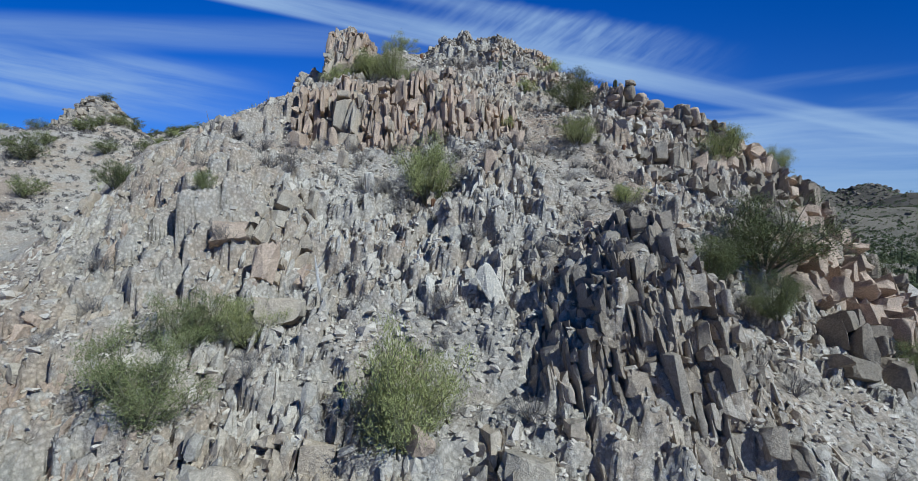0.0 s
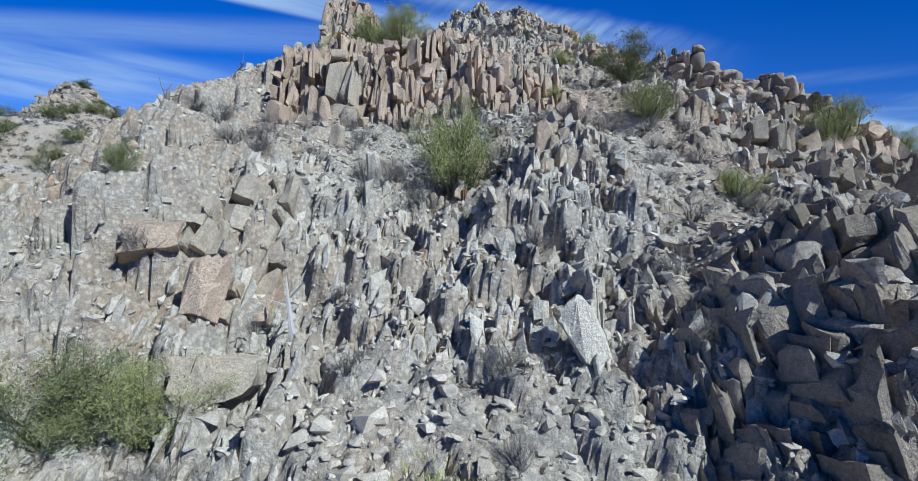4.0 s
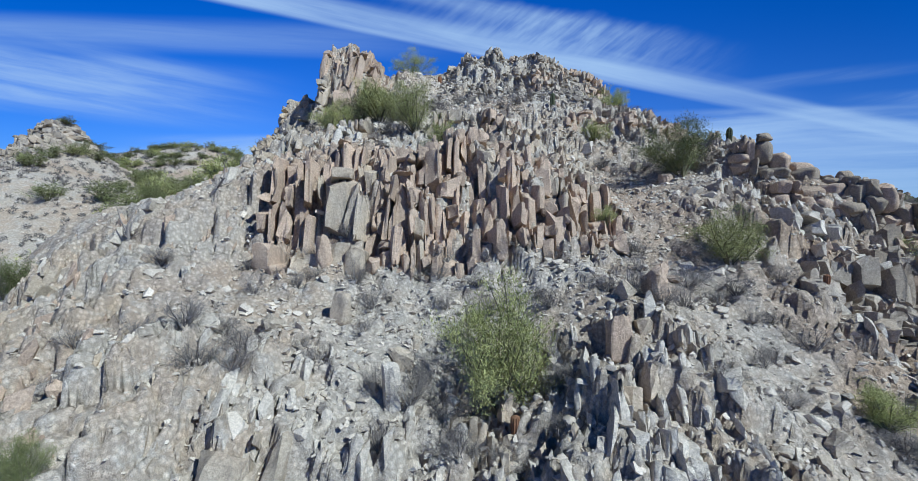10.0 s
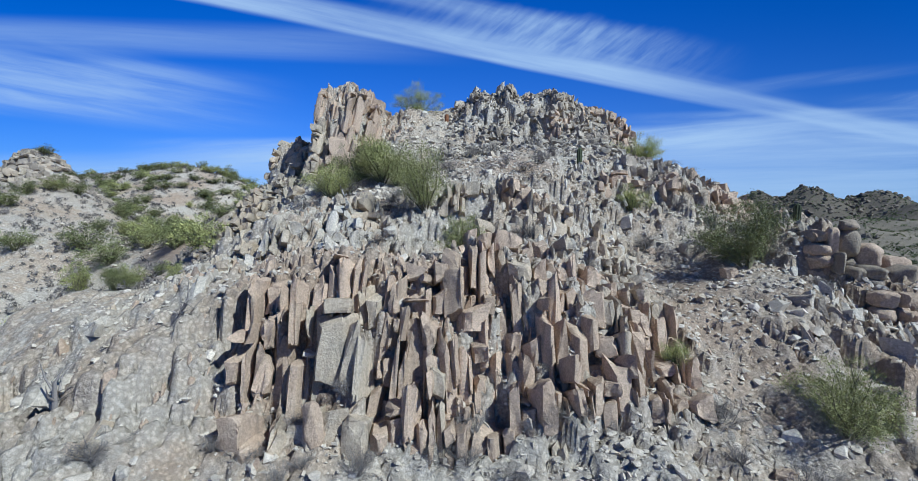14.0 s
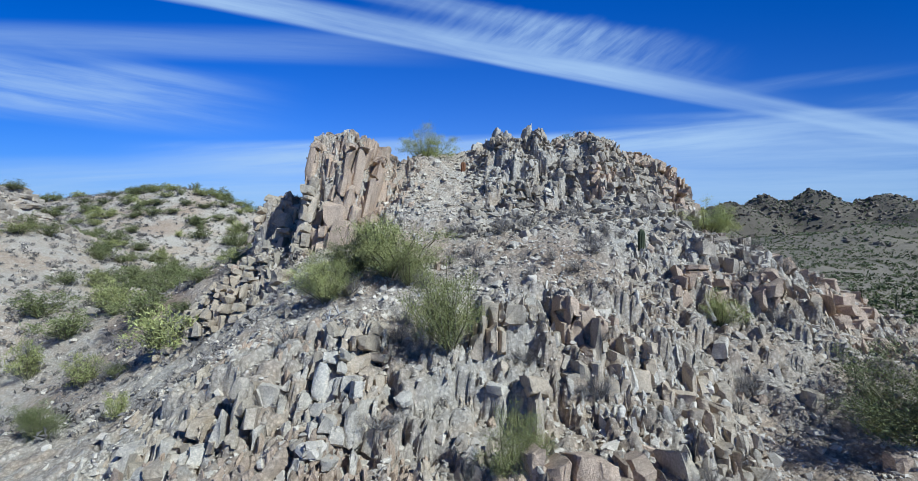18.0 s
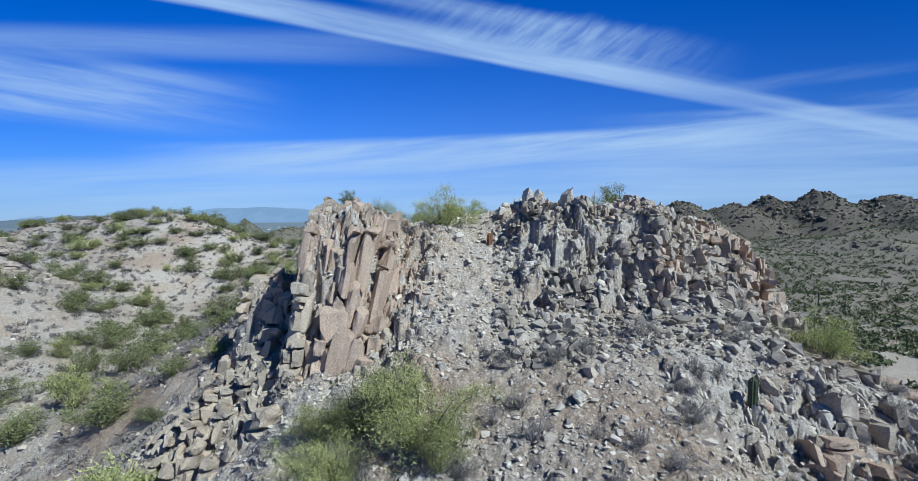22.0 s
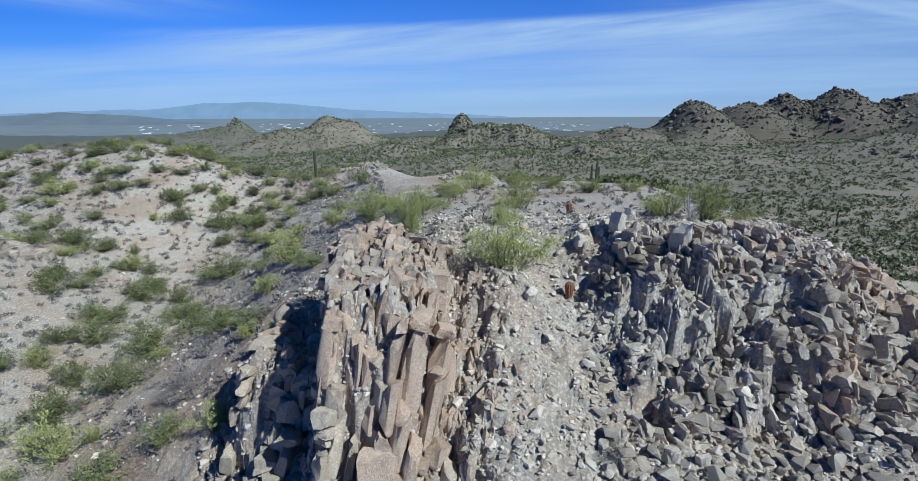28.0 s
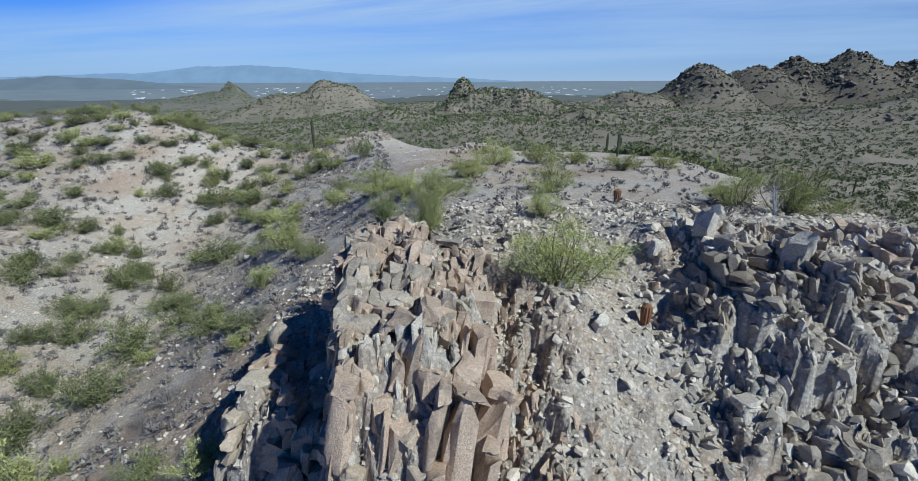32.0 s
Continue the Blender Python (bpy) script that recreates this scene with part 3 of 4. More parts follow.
def corners(planes):
    """Corner points of the body inside all planes (normal, reach)."""
    n, d = np.array([p[0] for p in planes]), np.array([p[1] for p in planes])
    picks = np.array(list(itertools.combinations(range(len(n)), 3)))
    m = n[picks]
    good = np.abs(np.linalg.det(m)) > 1e-4
    p = np.linalg.solve(m[good], d[picks[good]][..., None])[..., 0]
    return p[(p @ n.T <= d + 1e-6).all(1)]


def fractured(lean, slant, chips, worn, grain):
    """A rock of half size 1, split off along joints: flat sides, a broken top, chipped corners, slightly worn edges."""
    planes = []
    for k in range(4):
        a = math.pi / 2 * k + rng.normal(0, 0.16)
        planes.append(((math.cos(a), math.sin(a), rng.normal(0, lean)), rng.uniform(0.78, 1.0)))
    for k in rng.permutation(4)[:rng.integers(1, 4)]:
        a = math.pi / 2 * (k + 0.5) + rng.normal(0, 0.22)
        planes.append(((math.cos(a), math.sin(a), rng.normal(0, lean)), rng.uniform(0.85, 1.12)))
    planes.append(((*rng.normal(0, slant, 2), 1), rng.uniform(0.85, 1.0)))
    planes.append(((*rng.normal(0, 2.2 * slant, 2), 1), rng.uniform(0.95, 1.2)))
    planes.append(((*rng.normal(0, slant * 0.6, 2), -1), rng.uniform(0.9, 1.0)))
    planes = [(np.array(n) / np.linalg.norm(n), d) for n, d in planes]
    for _ in range(chips):
        way = rng.normal(size=3)
        way /= np.linalg.norm(way)
        planes.append((way, (corners(planes) @ way).max() * rng.uniform(0.80, 0.95)))
    bm = bmesh.new()
    for p in corners(planes):
        bm.verts.new(p)
    bmesh.ops.remove_doubles(bm, verts=bm.verts, dist=0.02)
    made = bmesh.ops.convex_hull(bm, input=bm.verts)
    bmesh.ops.delete(bm, geom=list({g for g in made["geom_interior"] + made["geom_unused"] if isinstance(g, bmesh.types.BMVert)}), context="VERTS")
    bmesh.ops.dissolve_limit(bm, angle_limit=radians(4), verts=bm.verts, edges=bm.edges)
    bmesh.ops.bevel(bm, geom=bm.edges[:], offset=worn, offset_type="OFFSET", segments=2, profile=0.5, affect="EDGES", clamp_overlap=True)
    bmesh.ops.triangulate(bm, faces=bm.faces)
    bmesh.ops.subdivide_edges(bm, edges=[e for e in bm.edges if e.calc_length() > 0.38], cuts=1)
    bmesh.ops.triangulate(bm, faces=bm.faces)
    bm.verts.index_update()
    p = np.array([v.co[:] for v in bm.verts])
    f = np.array([[v.index for v in q.verts] for q in bm.faces])
    bm.free()
    seat = rng.uniform(0, 90, 3)
    for size, amount in ((1.1, grain), (3.2, grain * 0.55), (7.0, grain * 0.3)):
        p = p * (1 + amount * np.array([noise.noise(Vector(q * size + seat)) for q in p]))[:, None]
    return p / np.abs(p).max(0), f


COLUMN_SHAPES = [fractured(0.09, 0.32, 7, 0.05, 0.24) for _ in range(40)]
BLOCK_SHAPES = [fractured(0.20, 0.34, 8, 0.05, 0.26) for _ in range(30)]
SPLINTER_SHAPES = [hull(np.concatenate([box_points(9, 6), box_points(4, 3) * (0.8, 0.8, 1.05)])) for _ in range(14)]
STONE_SHAPES = [hull(box_points(11, 3)) for _ in range(10)]
ROUND_SHAPES = [weathered(3, 3.2, 0.2, 0.08, 6) for _ in range(12)]
KINDS = {"column": COLUMN_SHAPES, "block": BLOCK_SHAPES, "round": ROUND_SHAPES}
SHARED = {}


def shared(kind, k, material):
    key = (kind, k, material.name)
    if key not in SHARED:
        v, f = KINDS[kind][k]
        SHARED[key] = raw_mesh(kind, v, f, material, True)
        SHARED[key].set_sharp_from_angle(angle=radians(40 if kind == "round" else 30))
    return SHARED[key]


def part(name, mesh, parent, m, label=""):
    """Links a mesh as one object under a thing, at the pose m in the world."""
    ob = new(name, mesh)
    ob.parent = parent
    ob.matrix_parent_inverse = Matrix.Identity(4)
    ob.matrix_basis = parent.matrix_basis.inverted() @ m
    if label:
        ob["label"] = label
    return ob


def base(name, x, y, z, label, category, group=""):
    ob = new(name)
    ob.empty_display_size = 0.2
    ob.matrix_basis = Matrix.Translation((x, y, z))
    return tagged(ob, label, category, group)


def placed(x, y, z, size, lean=(0, 0), turn=0.0):
    """A pose leaning to +x and +y by degrees, turned about its own axis, and scaled."""
    return Matrix.Translation((x, y, z)) @ Euler((radians(-lean[1]), radians(lean[0]), 0)).to_matrix().to_4x4() @ Matrix.Rotation(turn, 4, "Z") @ Matrix.Diagonal((*size, 1))


def outcrop(label, x0, x1, y0, y1, wide, deep, tall, rise, kind, material, lean=(0, 0), seed=1, skew=0.0, odd=None, gaps=0.15):
    """Jointed rock: upright stacks of split blocks side by side, stepping up the slope."""
    r = random.Random(seed)
    cx, cy = (x0 + x1) / 2, (y0 + y1) / 2
    thing = base("rock_outcrop", cx, cy, at(cx, cy) - 0.3, label, "rock outcrop")
    name = {"column": "rock_column", "block": "rock_block", "round": "rounded_rock"}[kind]
    spots = []
    y = y0
    tall = (tall[0] * 0.8, tall[1] * 1.15)
    while y < y1:
        x = x0 + r.uniform(0, wide)
        while x < x1:
            w = wide * min(2.0, 0.72 * math.exp(r.gauss(0, 0.5)))
            spots.append((x + w / 2, y + r.uniform(-0.2, 0.2) * deep + skew * ((x - x0) / (x1 - x0) - 0.5), w))
            x += w * r.uniform(0.84, 1.0)
        y += deep
    px, py = np.array([p[0] for p in spots]), np.array([p[1] for p in spots])
    py = py + 0.75 * deep * rough(px / 1.5, py / 4, seed * 3, 2)
    low, back = lay(px, py - deep * 0.3), lay(px, py + deep * 0.9)
    jag = rough(px / 2.4, py / 2.4, seed * 7, 2) * 0.7 + rough(px / 0.6, py / 3, seed * 9, 1) * 0.45
    hole = rough(px / 2.2, py / 1.6, seed * 5, 2)
    tint = rough(px / 2.6, py / 2.6, seed * 11, 3)
    made = 0
    for (x, y, w), a, b, j, h, shade in zip(spots, low, back, jag, hole, tint):
        if h < -1 + 2 * gaps or made > 300:
            continue
        top = max(a + 0.2, b - 0.15) + rise * max(0.0, 0.42 + 0.65 * j + r.gauss(0, 0.16))
        z = a - 0.35
        upright = kind == "column"
        sway = (lean[0] + r.gauss(0, 1.8), lean[1] + r.gauss(0, 2.4))
        turn = r.gauss(0.1, 0.14) if upright else r.uniform(-0.6, 0.6)
        thick = r.uniform(0.6, 0.78)
        slim = 1.0
        mat = odd if odd and shade + r.gauss(0, 0.06) > 0.16 else material
        while z < top - 0.12:
            high = min(r.uniform(*tall), top - z + 0.1)
            if top - z - high < 0.3:
                high = top - z
            off = z + high / 2 - a
            mesh = shared(kind, r.randrange(len(KINDS[kind])), mat)
            flip = r.choice((0, math.pi))
            size = (w * slim * (r.uniform(0.62, 0.76) if upright else r.uniform(0.55, 0.66)), deep * slim * thick * r.uniform(0.92, 1.08), high * r.uniform(0.51, 0.56))
            slim *= r.uniform(0.94, 1.0)
            loose = 0.5 if upright else 1.5
            place = (x + off * math.tan(radians(sway[0])) + r.uniform(-0.05, 0.05) * loose, y + off * math.tan(radians(sway[1])) + r.uniform(-0.10, 0.10) * loose)
            part(name, mesh, thing, placed(*place, z + high / 2, size, (sway[0] + r.gauss(0, 1.6) * loose, sway[1] + r.gauss(0, 2.0) * loose), turn + flip + r.gauss(0, 0.06)))
            made += 1
            z += high * 0.96
    return thing


OUTCROPS = (
    # label, x0, x1, y0, y1, width, depth, height of a piece, rise, kind, material, lean, seed, skew, odd material, gaps
    ("dark weathered slabs leaning steeply out of the slope", 3.2, 9.0, 9.4, 16.5, 0.31, 0.62, (0.6, 1.6), 0.32, "column", SUMMIT_ROCK, (-8, 20), 11, -1.5, DARK_ROCK, 0.42),
    ("big smooth pale brown slabs on the steep face", -13.5, -6.0, 12.2, 18.0, 0.46, 0.95, (0.5, 1.3), 0.05, "column", TAN_ROCK, (5, 36), 12, 1.5, BROWN_ROCK, 0.68),
    ("narrow grey columns in the middle of the slope", -4.6, 3.0, 14.4, 17.6, 0.23, 0.58, (0.5, 1.3), 0.10, "column", GREY_ROCK, (3, 26), 13, 0.5, TAN_ROCK, 0.62),
    ("row of small grey columns along a ledge", -3.5, 4.6, 18.4, 21.6, 0.23, 0.56, (0.4, 1.1), 0.12, "column", GREY_ROCK, (2, 22), 14, 0.8, TAN_ROCK, 0.6),
    ("tall brown jointed columns of the main cliff", -10.6, -4.4, 25.7, 28.9, 0.46, 1.1, (1.0, 2.8), 0.42, "column", BROWN_ROCK, (2, 12), 15, 0.3, TAN_ROCK, 0.0),
    ("brown jointed columns of the main cliff with leaning flakes", -4.6, 3.4, 26.4, 31.0, 0.42, 1.0, (0.8, 2.3), 0.34, "column", BROWN_ROCK, (-3, 13), 16, 1.2, TAN_ROCK, 0.12),
    ("grey columns at the rim of the bench", -17.0, -8.0, 30.0, 35.6, 0.44, 0.95, (0.5, 1.4), 0.14, "column", GREY_ROCK, (3, 24), 17, 2.5, TAN_ROCK, 0.55),
    ("upright tan slabs above the bench", -5.4, 3.6, 33.0, 37.2, 0.43, 0.85, (0.6, 1.5), 0.34, "column", TAN_ROCK, (2, 14), 18, 0.5, BROWN_ROCK, 0.52),
    ("pile of large rounded brown boulders on the shoulder", 10.8, 19.0, 30.4, 33.6, 0.80, 0.95, (0.6, 1.1), 0.45, "round", DARK_ROCK, (0, 0), 19, -1.0, BROWN_ROCK, 0.25),
    ("broken tan ledge of blocks across the upper slope", 2.5, 14.5, 37.4, 42.2, 0.44, 0.90, (0.5, 1.3), 0.30, "column", BROWN_ROCK, (-2, 13), 20, -1.5, SUMMIT_ROCK, 0.56),
    ("brown rim of jointed rock where the slope falls away", 6.5, 13.0, 42.0, 46.5, 0.44, 0.95, (0.5, 1.2), 0.30, "column", SUMMIT_ROCK, (2, 8), 34, -1.5, BROWN_ROCK, 0.5),
    ("jumbled brown-grey columns and blocks of the western summit face", -5.0, 1.4, 48.4, 53.2, 0.42, 0.68, (0.25, 0.6), 0.12, "block", SUMMIT_ROCK, (-6, 20), 21, -0.6, BROWN_ROCK, 0.55),
    ("jumbled brown-grey columns and blocks of the eastern summit face", 1.4, 8.0, 47.6, 53.0, 0.46, 0.72, (0.3, 0.9), 0.2, "block", SUMMIT_ROCK, (-4, 20), 35, -0.6, BROWN_ROCK, 0.45),
    ("broken blocks heaped along the western summit crest", -5.2, 0.6, 53.0, 57.6, 0.35, 0.66, (0.22, 0.6), 0.25, "block", SUMMIT_ROCK, (-6, 4), 22, -0.6, DARK_ROCK, 0.4),
    ("broken blocks heaped along the eastern summit crest", 0.6, 7.0, 52.6, 57.6, 0.38, 0.70, (0.22, 0.65), 0.25, "block", SUMMIT_ROCK, (-6, 4), 36, -0.6, BROWN_ROCK, 0.38),
    ("tall brown rock tower of jointed columns", -16.4, -11.6, 46.0, 51.4, 0.56, 1.05, (1.3, 3.2), 0.35, "column", BROWN_ROCK, (9, 11), 23, 0.0, TAN_ROCK, 0.03),
    ("jagged brown crown of the rock tower", -17.6, -12.4, 50.8, 57.5, 0.50, 0.85, (0.5, 1.4), 0.50, "column", SUMMIT_ROCK, (7, 9), 24, 0.0, BROWN_ROCK, 0.3),
    ("low buttress of brown blocks beside the tower", -22.8, -16.6, 48.8, 56.5, 0.66, 1.00, (0.6, 1.7), 0.5, "column", BROWN_ROCK, (8, 12), 25, 1.0, TAN_ROCK, 0.3),
    ("fallen tan slabs below the buttress", -24.0, -15.5, 43.2, 49.0, 0.62, 1.00, (0.35, 0.9), 0.2, "block", TAN_ROCK, (6, 14), 37, 1.0, BROWN_ROCK, 0.5),
    ("steep fluted slabs of the outer rib", 12.5, 24.0, 15.5, 29.5, 0.6, 1.40, (1.1, 2.6), 0.2, "column", DARK_ROCK, (10, 30), 26, 4.0, BROWN_ROCK, 0.4),
    ("pale ledges of leaning rock on the flank", -22.0, -10.2, 19.5, 29.0, 0.48, 1.10, (0.60, 1.40), 0.06, "column", TAN_ROCK, (5, 30), 27, 2.0, GREY_ROCK, 0.7),
    ("grey pinnacled knoll across the gully", -71, -58, 67, 80, 0.8, 1.3, (0.7, 1.5), 0.35, "column", SUMMIT_ROCK, (3, 8), 28, 0.0, TAN_ROCK, 0.2),
    ("low rock pile on the plateau", -16.5, -9, 92, 97, 0.60, 0.90, (0.40, 0.9), 0.51, "block", SUMMIT_ROCK, (0, 0), 29, 0.0, TAN_ROCK, 0.4),
    ("far rock pile with a tall block", -37, -29, 119, 124, 0.80, 1.10, (0.50, 1.3), 0.60, "block", SUMMIT_ROCK, (0, 0), 30, 0.0, TAN_ROCK, 0.5),
    ("broken pale slabs at the foot of the slope", -9.0, 3.0, 3.5, 9.5, 0.5, 1.00, (0.50, 1.20), 0.08, "column", TAN_ROCK, (4, 28), 31, 1.0, GREY_ROCK, 0.6),
    ("brown slabs falling away beside the summit", 5.5, 11.5, 44.5, 54.5, 0.55, 1.05, (0.42, 1.3), 0.26, "block", BROWN_ROCK, (8, 16), 33, -2.0, SUMMIT_ROCK, 0.4),
    ("weathered grey wall below the boulder pile", 8.0, 17.5, 24.5, 30.2, 0.45, 0.90, (0.60, 1.50), 0.12, "column", SUMMIT_ROCK, (0, 18), 32, -1.5, GREY_ROCK, 0.62),
)
for row in OUTCROPS:
    outcrop(*row)

# ---- single boulders ----


def boulder(x, y, wide, deep, high, kind, material, label, turn=0.0, lift=0.35, lean=(0, 0), group=""):
    z = at(x, y)
    ob = new("boulder", shared(kind, int(abs(x * 7 + y * 3)) % len(KINDS[kind]), material))
    ob.matrix_basis = placed(x, y, z + high * lift, (wide / 2, deep / 2, high / 2), lean, turn)
    return tagged(ob, label, "boulder", group)


boulder(3.4, 23.0, 1.0, 0.9, 1.35, "block", BROWN_ROCK, "blunt tan boulder lying on grey scree", 0.4, 0.3, (-12, 0))
boulder(-6.2, 23.1, 0.85, 0.8, 1.15, "round", TAN_ROCK, "smooth tan boulder standing on a ledge", 0.2, 0.4)
boulder(-4.1, 20.6, 0.55, 0.5, 1.5, "block", GREY_ROCK, "grey flake standing upright on the slope", 0.3, 0.35)
boulder(0.2, 13.8, 0.8, 0.7, 0.7, "round", GREY_ROCK, "pale rounded boulder in the rubble", 0.8)
boulder(-13.5, 46.7, 1.5, 1.2, 2.0, "block", BROWN_ROCK, "huge brown rounded block in the tower face", 0.1, 0.5, (0, 12))
boulder(-14.5, 46.2, 1.1, 1.0, 1.8, "block", BROWN_ROCK, "long brown rounded block in the tower face", 0.3, 0.45, (4, 10))
boulder(-20.7, 56.0, 1.3, 1.1, 2.1, "round", TAN_ROCK, "upright rounded boulder beside the tower", 0.2, 0.4)
boulder(-1.5, 53.8, 0.95, 0.8, 1.7, "block", GREY_ROCK, "tall square grey block on the summit", 0.1, 0.4)
boulder(-3.7, 55.9, 0.9, 0.8, 1.2, "block", GREY_ROCK, "grey block on the summit crest", 0.5, 0.4)
boulder(15.8, 32.6, 0.75, 0.7, 1.1, "round", DARK_ROCK, "small boulder balanced on the rounded pile", 0.2, 0.75)
boulder(-4.2, 50.7, 1.1, 0.8, 0.4, "block", GREY_ROCK, "flat pale slab on the rubble", 0.3, 0.4)
boulder(-8.5, 15.6, 1.7, 1.0, 1.7, "block", BROWN_ROCK, "wedge-shaped reddish brown slab", 0.2, 0.3, (6, 24))
boulder(-6.8, 14.9, 1.2, 0.8, 1.9, "block", BROWN_ROCK, "reddish brown slab leaning on the face", 0.1, 0.3, (-4, 22))
boulder(-5.4, 13.2, 1.9, 1.0, 1.2, "block", TAN_ROCK, "large pale slab lying across the slope", 0.6, 0.35, (-18, 20))
boulder(1.9, 13.6, 0.9, 0.7, 1.6, "block", GREY_ROCK, "grey slab tilted against the slope", 0.3, 0.35, (-20, 10))
boulder(1.9, 21.4, 0.7, 0.6, 1.6, "column", BROWN_ROCK, "brown upright fin of rock", 0.2, 0.35)
boulder(-3.9, 6.6, 1.5, 1.0, 1.6, "round", TAN_ROCK, "pale rounded slab at the foot of the slope", 0.2, 0.3, (6, 20))
boulder(-7.6, 25.3, 0.6, 0.6, 1.4, "round", BROWN_ROCK, "brown block at the foot of the cliff", 0.2, 0.35, (-8, 0))
pick = random.Random(91)
for _ in range(190):
    x, y = pick.uniform(-14, 14), pick.choice((pick.uniform(6, 26), pick.uniform(30, 48), pick.uniform(42, 62)))
    w = pick.uniform(0.3, 0.75)
    boulder(x, y, w, w * pick.uniform(0.6, 1), w * pick.uniform(0.5, 1.3), pick.choice(("block", "column", "block")), pick.choice((GREY_ROCK, TAN_ROCK, TAN_ROCK, BROWN_ROCK)),
            "weathered boulder lying loose on the slope", pick.uniform(0, 3), 0.22, (pick.gauss(0, 12), pick.gauss(0, 12)), "loose boulders")

# ---- loose stones as one spread ----


def scatter(name, label, xy, sizes, shapes, material, flat=0.65, sink=0.25, seed=3):
    r = np.random.default_rng(seed)
    z = lay(xy[:, 0], xy[:, 1])
    verts, faces, count = [], [], 0
    pick = r.integers(0, len(shapes), len(xy))
    for k, (v, f) in enumerate(shapes):
        own = np.where(pick == k)[0]
        if not len(own):
            continue
        a, b = r.uniform(0, 2 * math.pi, len(own)), r.normal(0.0, 0.45, len(own))
        size = sizes[own][:, None] * r.uniform(0.6, 1.2, (len(own), 3)) * (1, 1, flat)
        p = v[None] * size[:, None, :] * 0.5
        ca, sa, cb, sb = np.cos(a)[:, None], np.sin(a)[:, None], np.cos(b)[:, None], np.sin(b)[:, None]
        y1, z1 = p[..., 1] * cb - p[..., 2] * sb, p[..., 1] * sb + p[..., 2] * cb
        q = np.stack([p[..., 0] * ca - y1 * sa, p[..., 0] * sa + y1 * ca, z1], -1)
        q += np.stack([xy[own, 0], xy[own, 1], z[own] + sizes[own] * (0.5 * flat - sink)], -1)[:, None, :]
        verts.append(q.reshape(-1, 3))
        faces.append((f[None] + (np.arange(len(own)) * len(v))[:, None, None]).reshape(-1, 3) + count)
        count += len(own) * len(v)
    ob = new(name, raw_mesh(name, np.concatenate(verts), np.concatenate(faces), material))
    return tagged(ob, label, "stones", kind="stuff")


def drawn(count, x0, x1, y0, y1, seed):
    r = np.random.default_rng(seed)
    return np.stack([r.uniform(x0, x1, count), r.uniform(y0, y1, count)], -1)


def splinters(label, xy, high, lean, material, seed):
    """Thin upright chips of bedrock, all leaning one way, standing in the joints of the slope."""
    r = np.random.default_rng(seed)
    z = lay(xy[:, 0], xy[:, 1])
    pick = r.integers(0, len(SPLINTER_SHAPES), len(xy))
    verts, faces, count = [], [], 0
    for k, (v, f) in enumerate(SPLINTER_SHAPES):
        own = np.where(pick == k)[0]
        h = high[own]
        size = np.stack([h * r.uniform(0.22, 0.5, len(own)), h * r.uniform(0.3, 0.7, len(own)), h], -1) * 0.5
        p = v[None] * size[:, None, :]
        turn = r.normal(0.1, 0.3, len(own))[:, None]
        q = np.stack([p[..., 0] * np.cos(turn) - p[..., 1] * np.sin(turn), p[..., 0] * np.sin(turn) + p[..., 1] * np.cos(turn), p[..., 2]], -1)
        lx, ly = np.tan(np.radians(lean[0] + r.normal(0, 6, len(own)))), np.tan(np.radians(lean[1] + r.normal(0, 7, len(own))))
        q[..., 0] += q[..., 2] * lx[:, None]
        q[..., 1] += q[..., 2] * ly[:, None]
        q += np.stack([xy[own, 0], xy[own, 1], z[own] + h * 0.03], -1)[:, None, :]
        verts.append(q.reshape(-1, 3))
        faces.append((f[None] + (np.arange(len(own)) * len(v))[:, None, None]).reshape(-1, 3) + count)
        count += len(own) * len(v)
    return tagged(new("rock_splinters", raw_mesh("rock_splinters", np.concatenate(verts), np.concatenate(faces), material)), label, "rock", kind="stuff")


chips = drawn(90000, -23, 22, 4, 58, 21)
stone = rockiness(chips[:, 0], chips[:, 1])
bare = stone ** 1.4 * 0.62 + 0.02 + stone * 0.5 * rough(chips[:, 0] / 1.3, chips[:, 1] / 2.6, 170, 3)
for cx, cy, ax, ay in GRAVEL:
    bare = bare * (1 - 0.93 * np.exp(-((chips[:, 0] - cx) / ax) ** 4 - ((chips[:, 1] - cy) / ay) ** 4))
for cx, cy, ax, ay in DUSTY:
    bare = bare * (1 - 0.78 * np.exp(-((chips[:, 0] - cx) / ax) ** 4 - ((chips[:, 1] - cy) / ay) ** 4))
bare = bare * (0.25 + 0.75 * step(rough(chips[:, 0] / 3.0, chips[:, 1] / 1.8, 174, 2), -0.25, 0.2))
chips = chips[np.random.default_rng(22).uniform(0, 1, len(chips)) < bare]
tints = rough(chips[:, 0] / 5, chips[:, 1] / 3, 180, 3) + 0.5 * np.exp(-((chips[:, 1] - 28.5) / 3) ** 2) + 0.5 * np.exp(-((chips[:, 0] + 14) / 3.5) ** 2)
grey, tan, brown = chips[tints < 0.05], chips[(tints >= 0.05) & (tints < 0.4)], chips[tints >= 0.4]
lengths = np.random.default_rng(23).lognormal(-1.15, 0.5, len(chips)).clip(0.12, 0.95)
splinters("thin grey upright chips of rock packed over the slope", grey, lengths[:len(grey)], (2, 25), GREY_ROCK, 24)
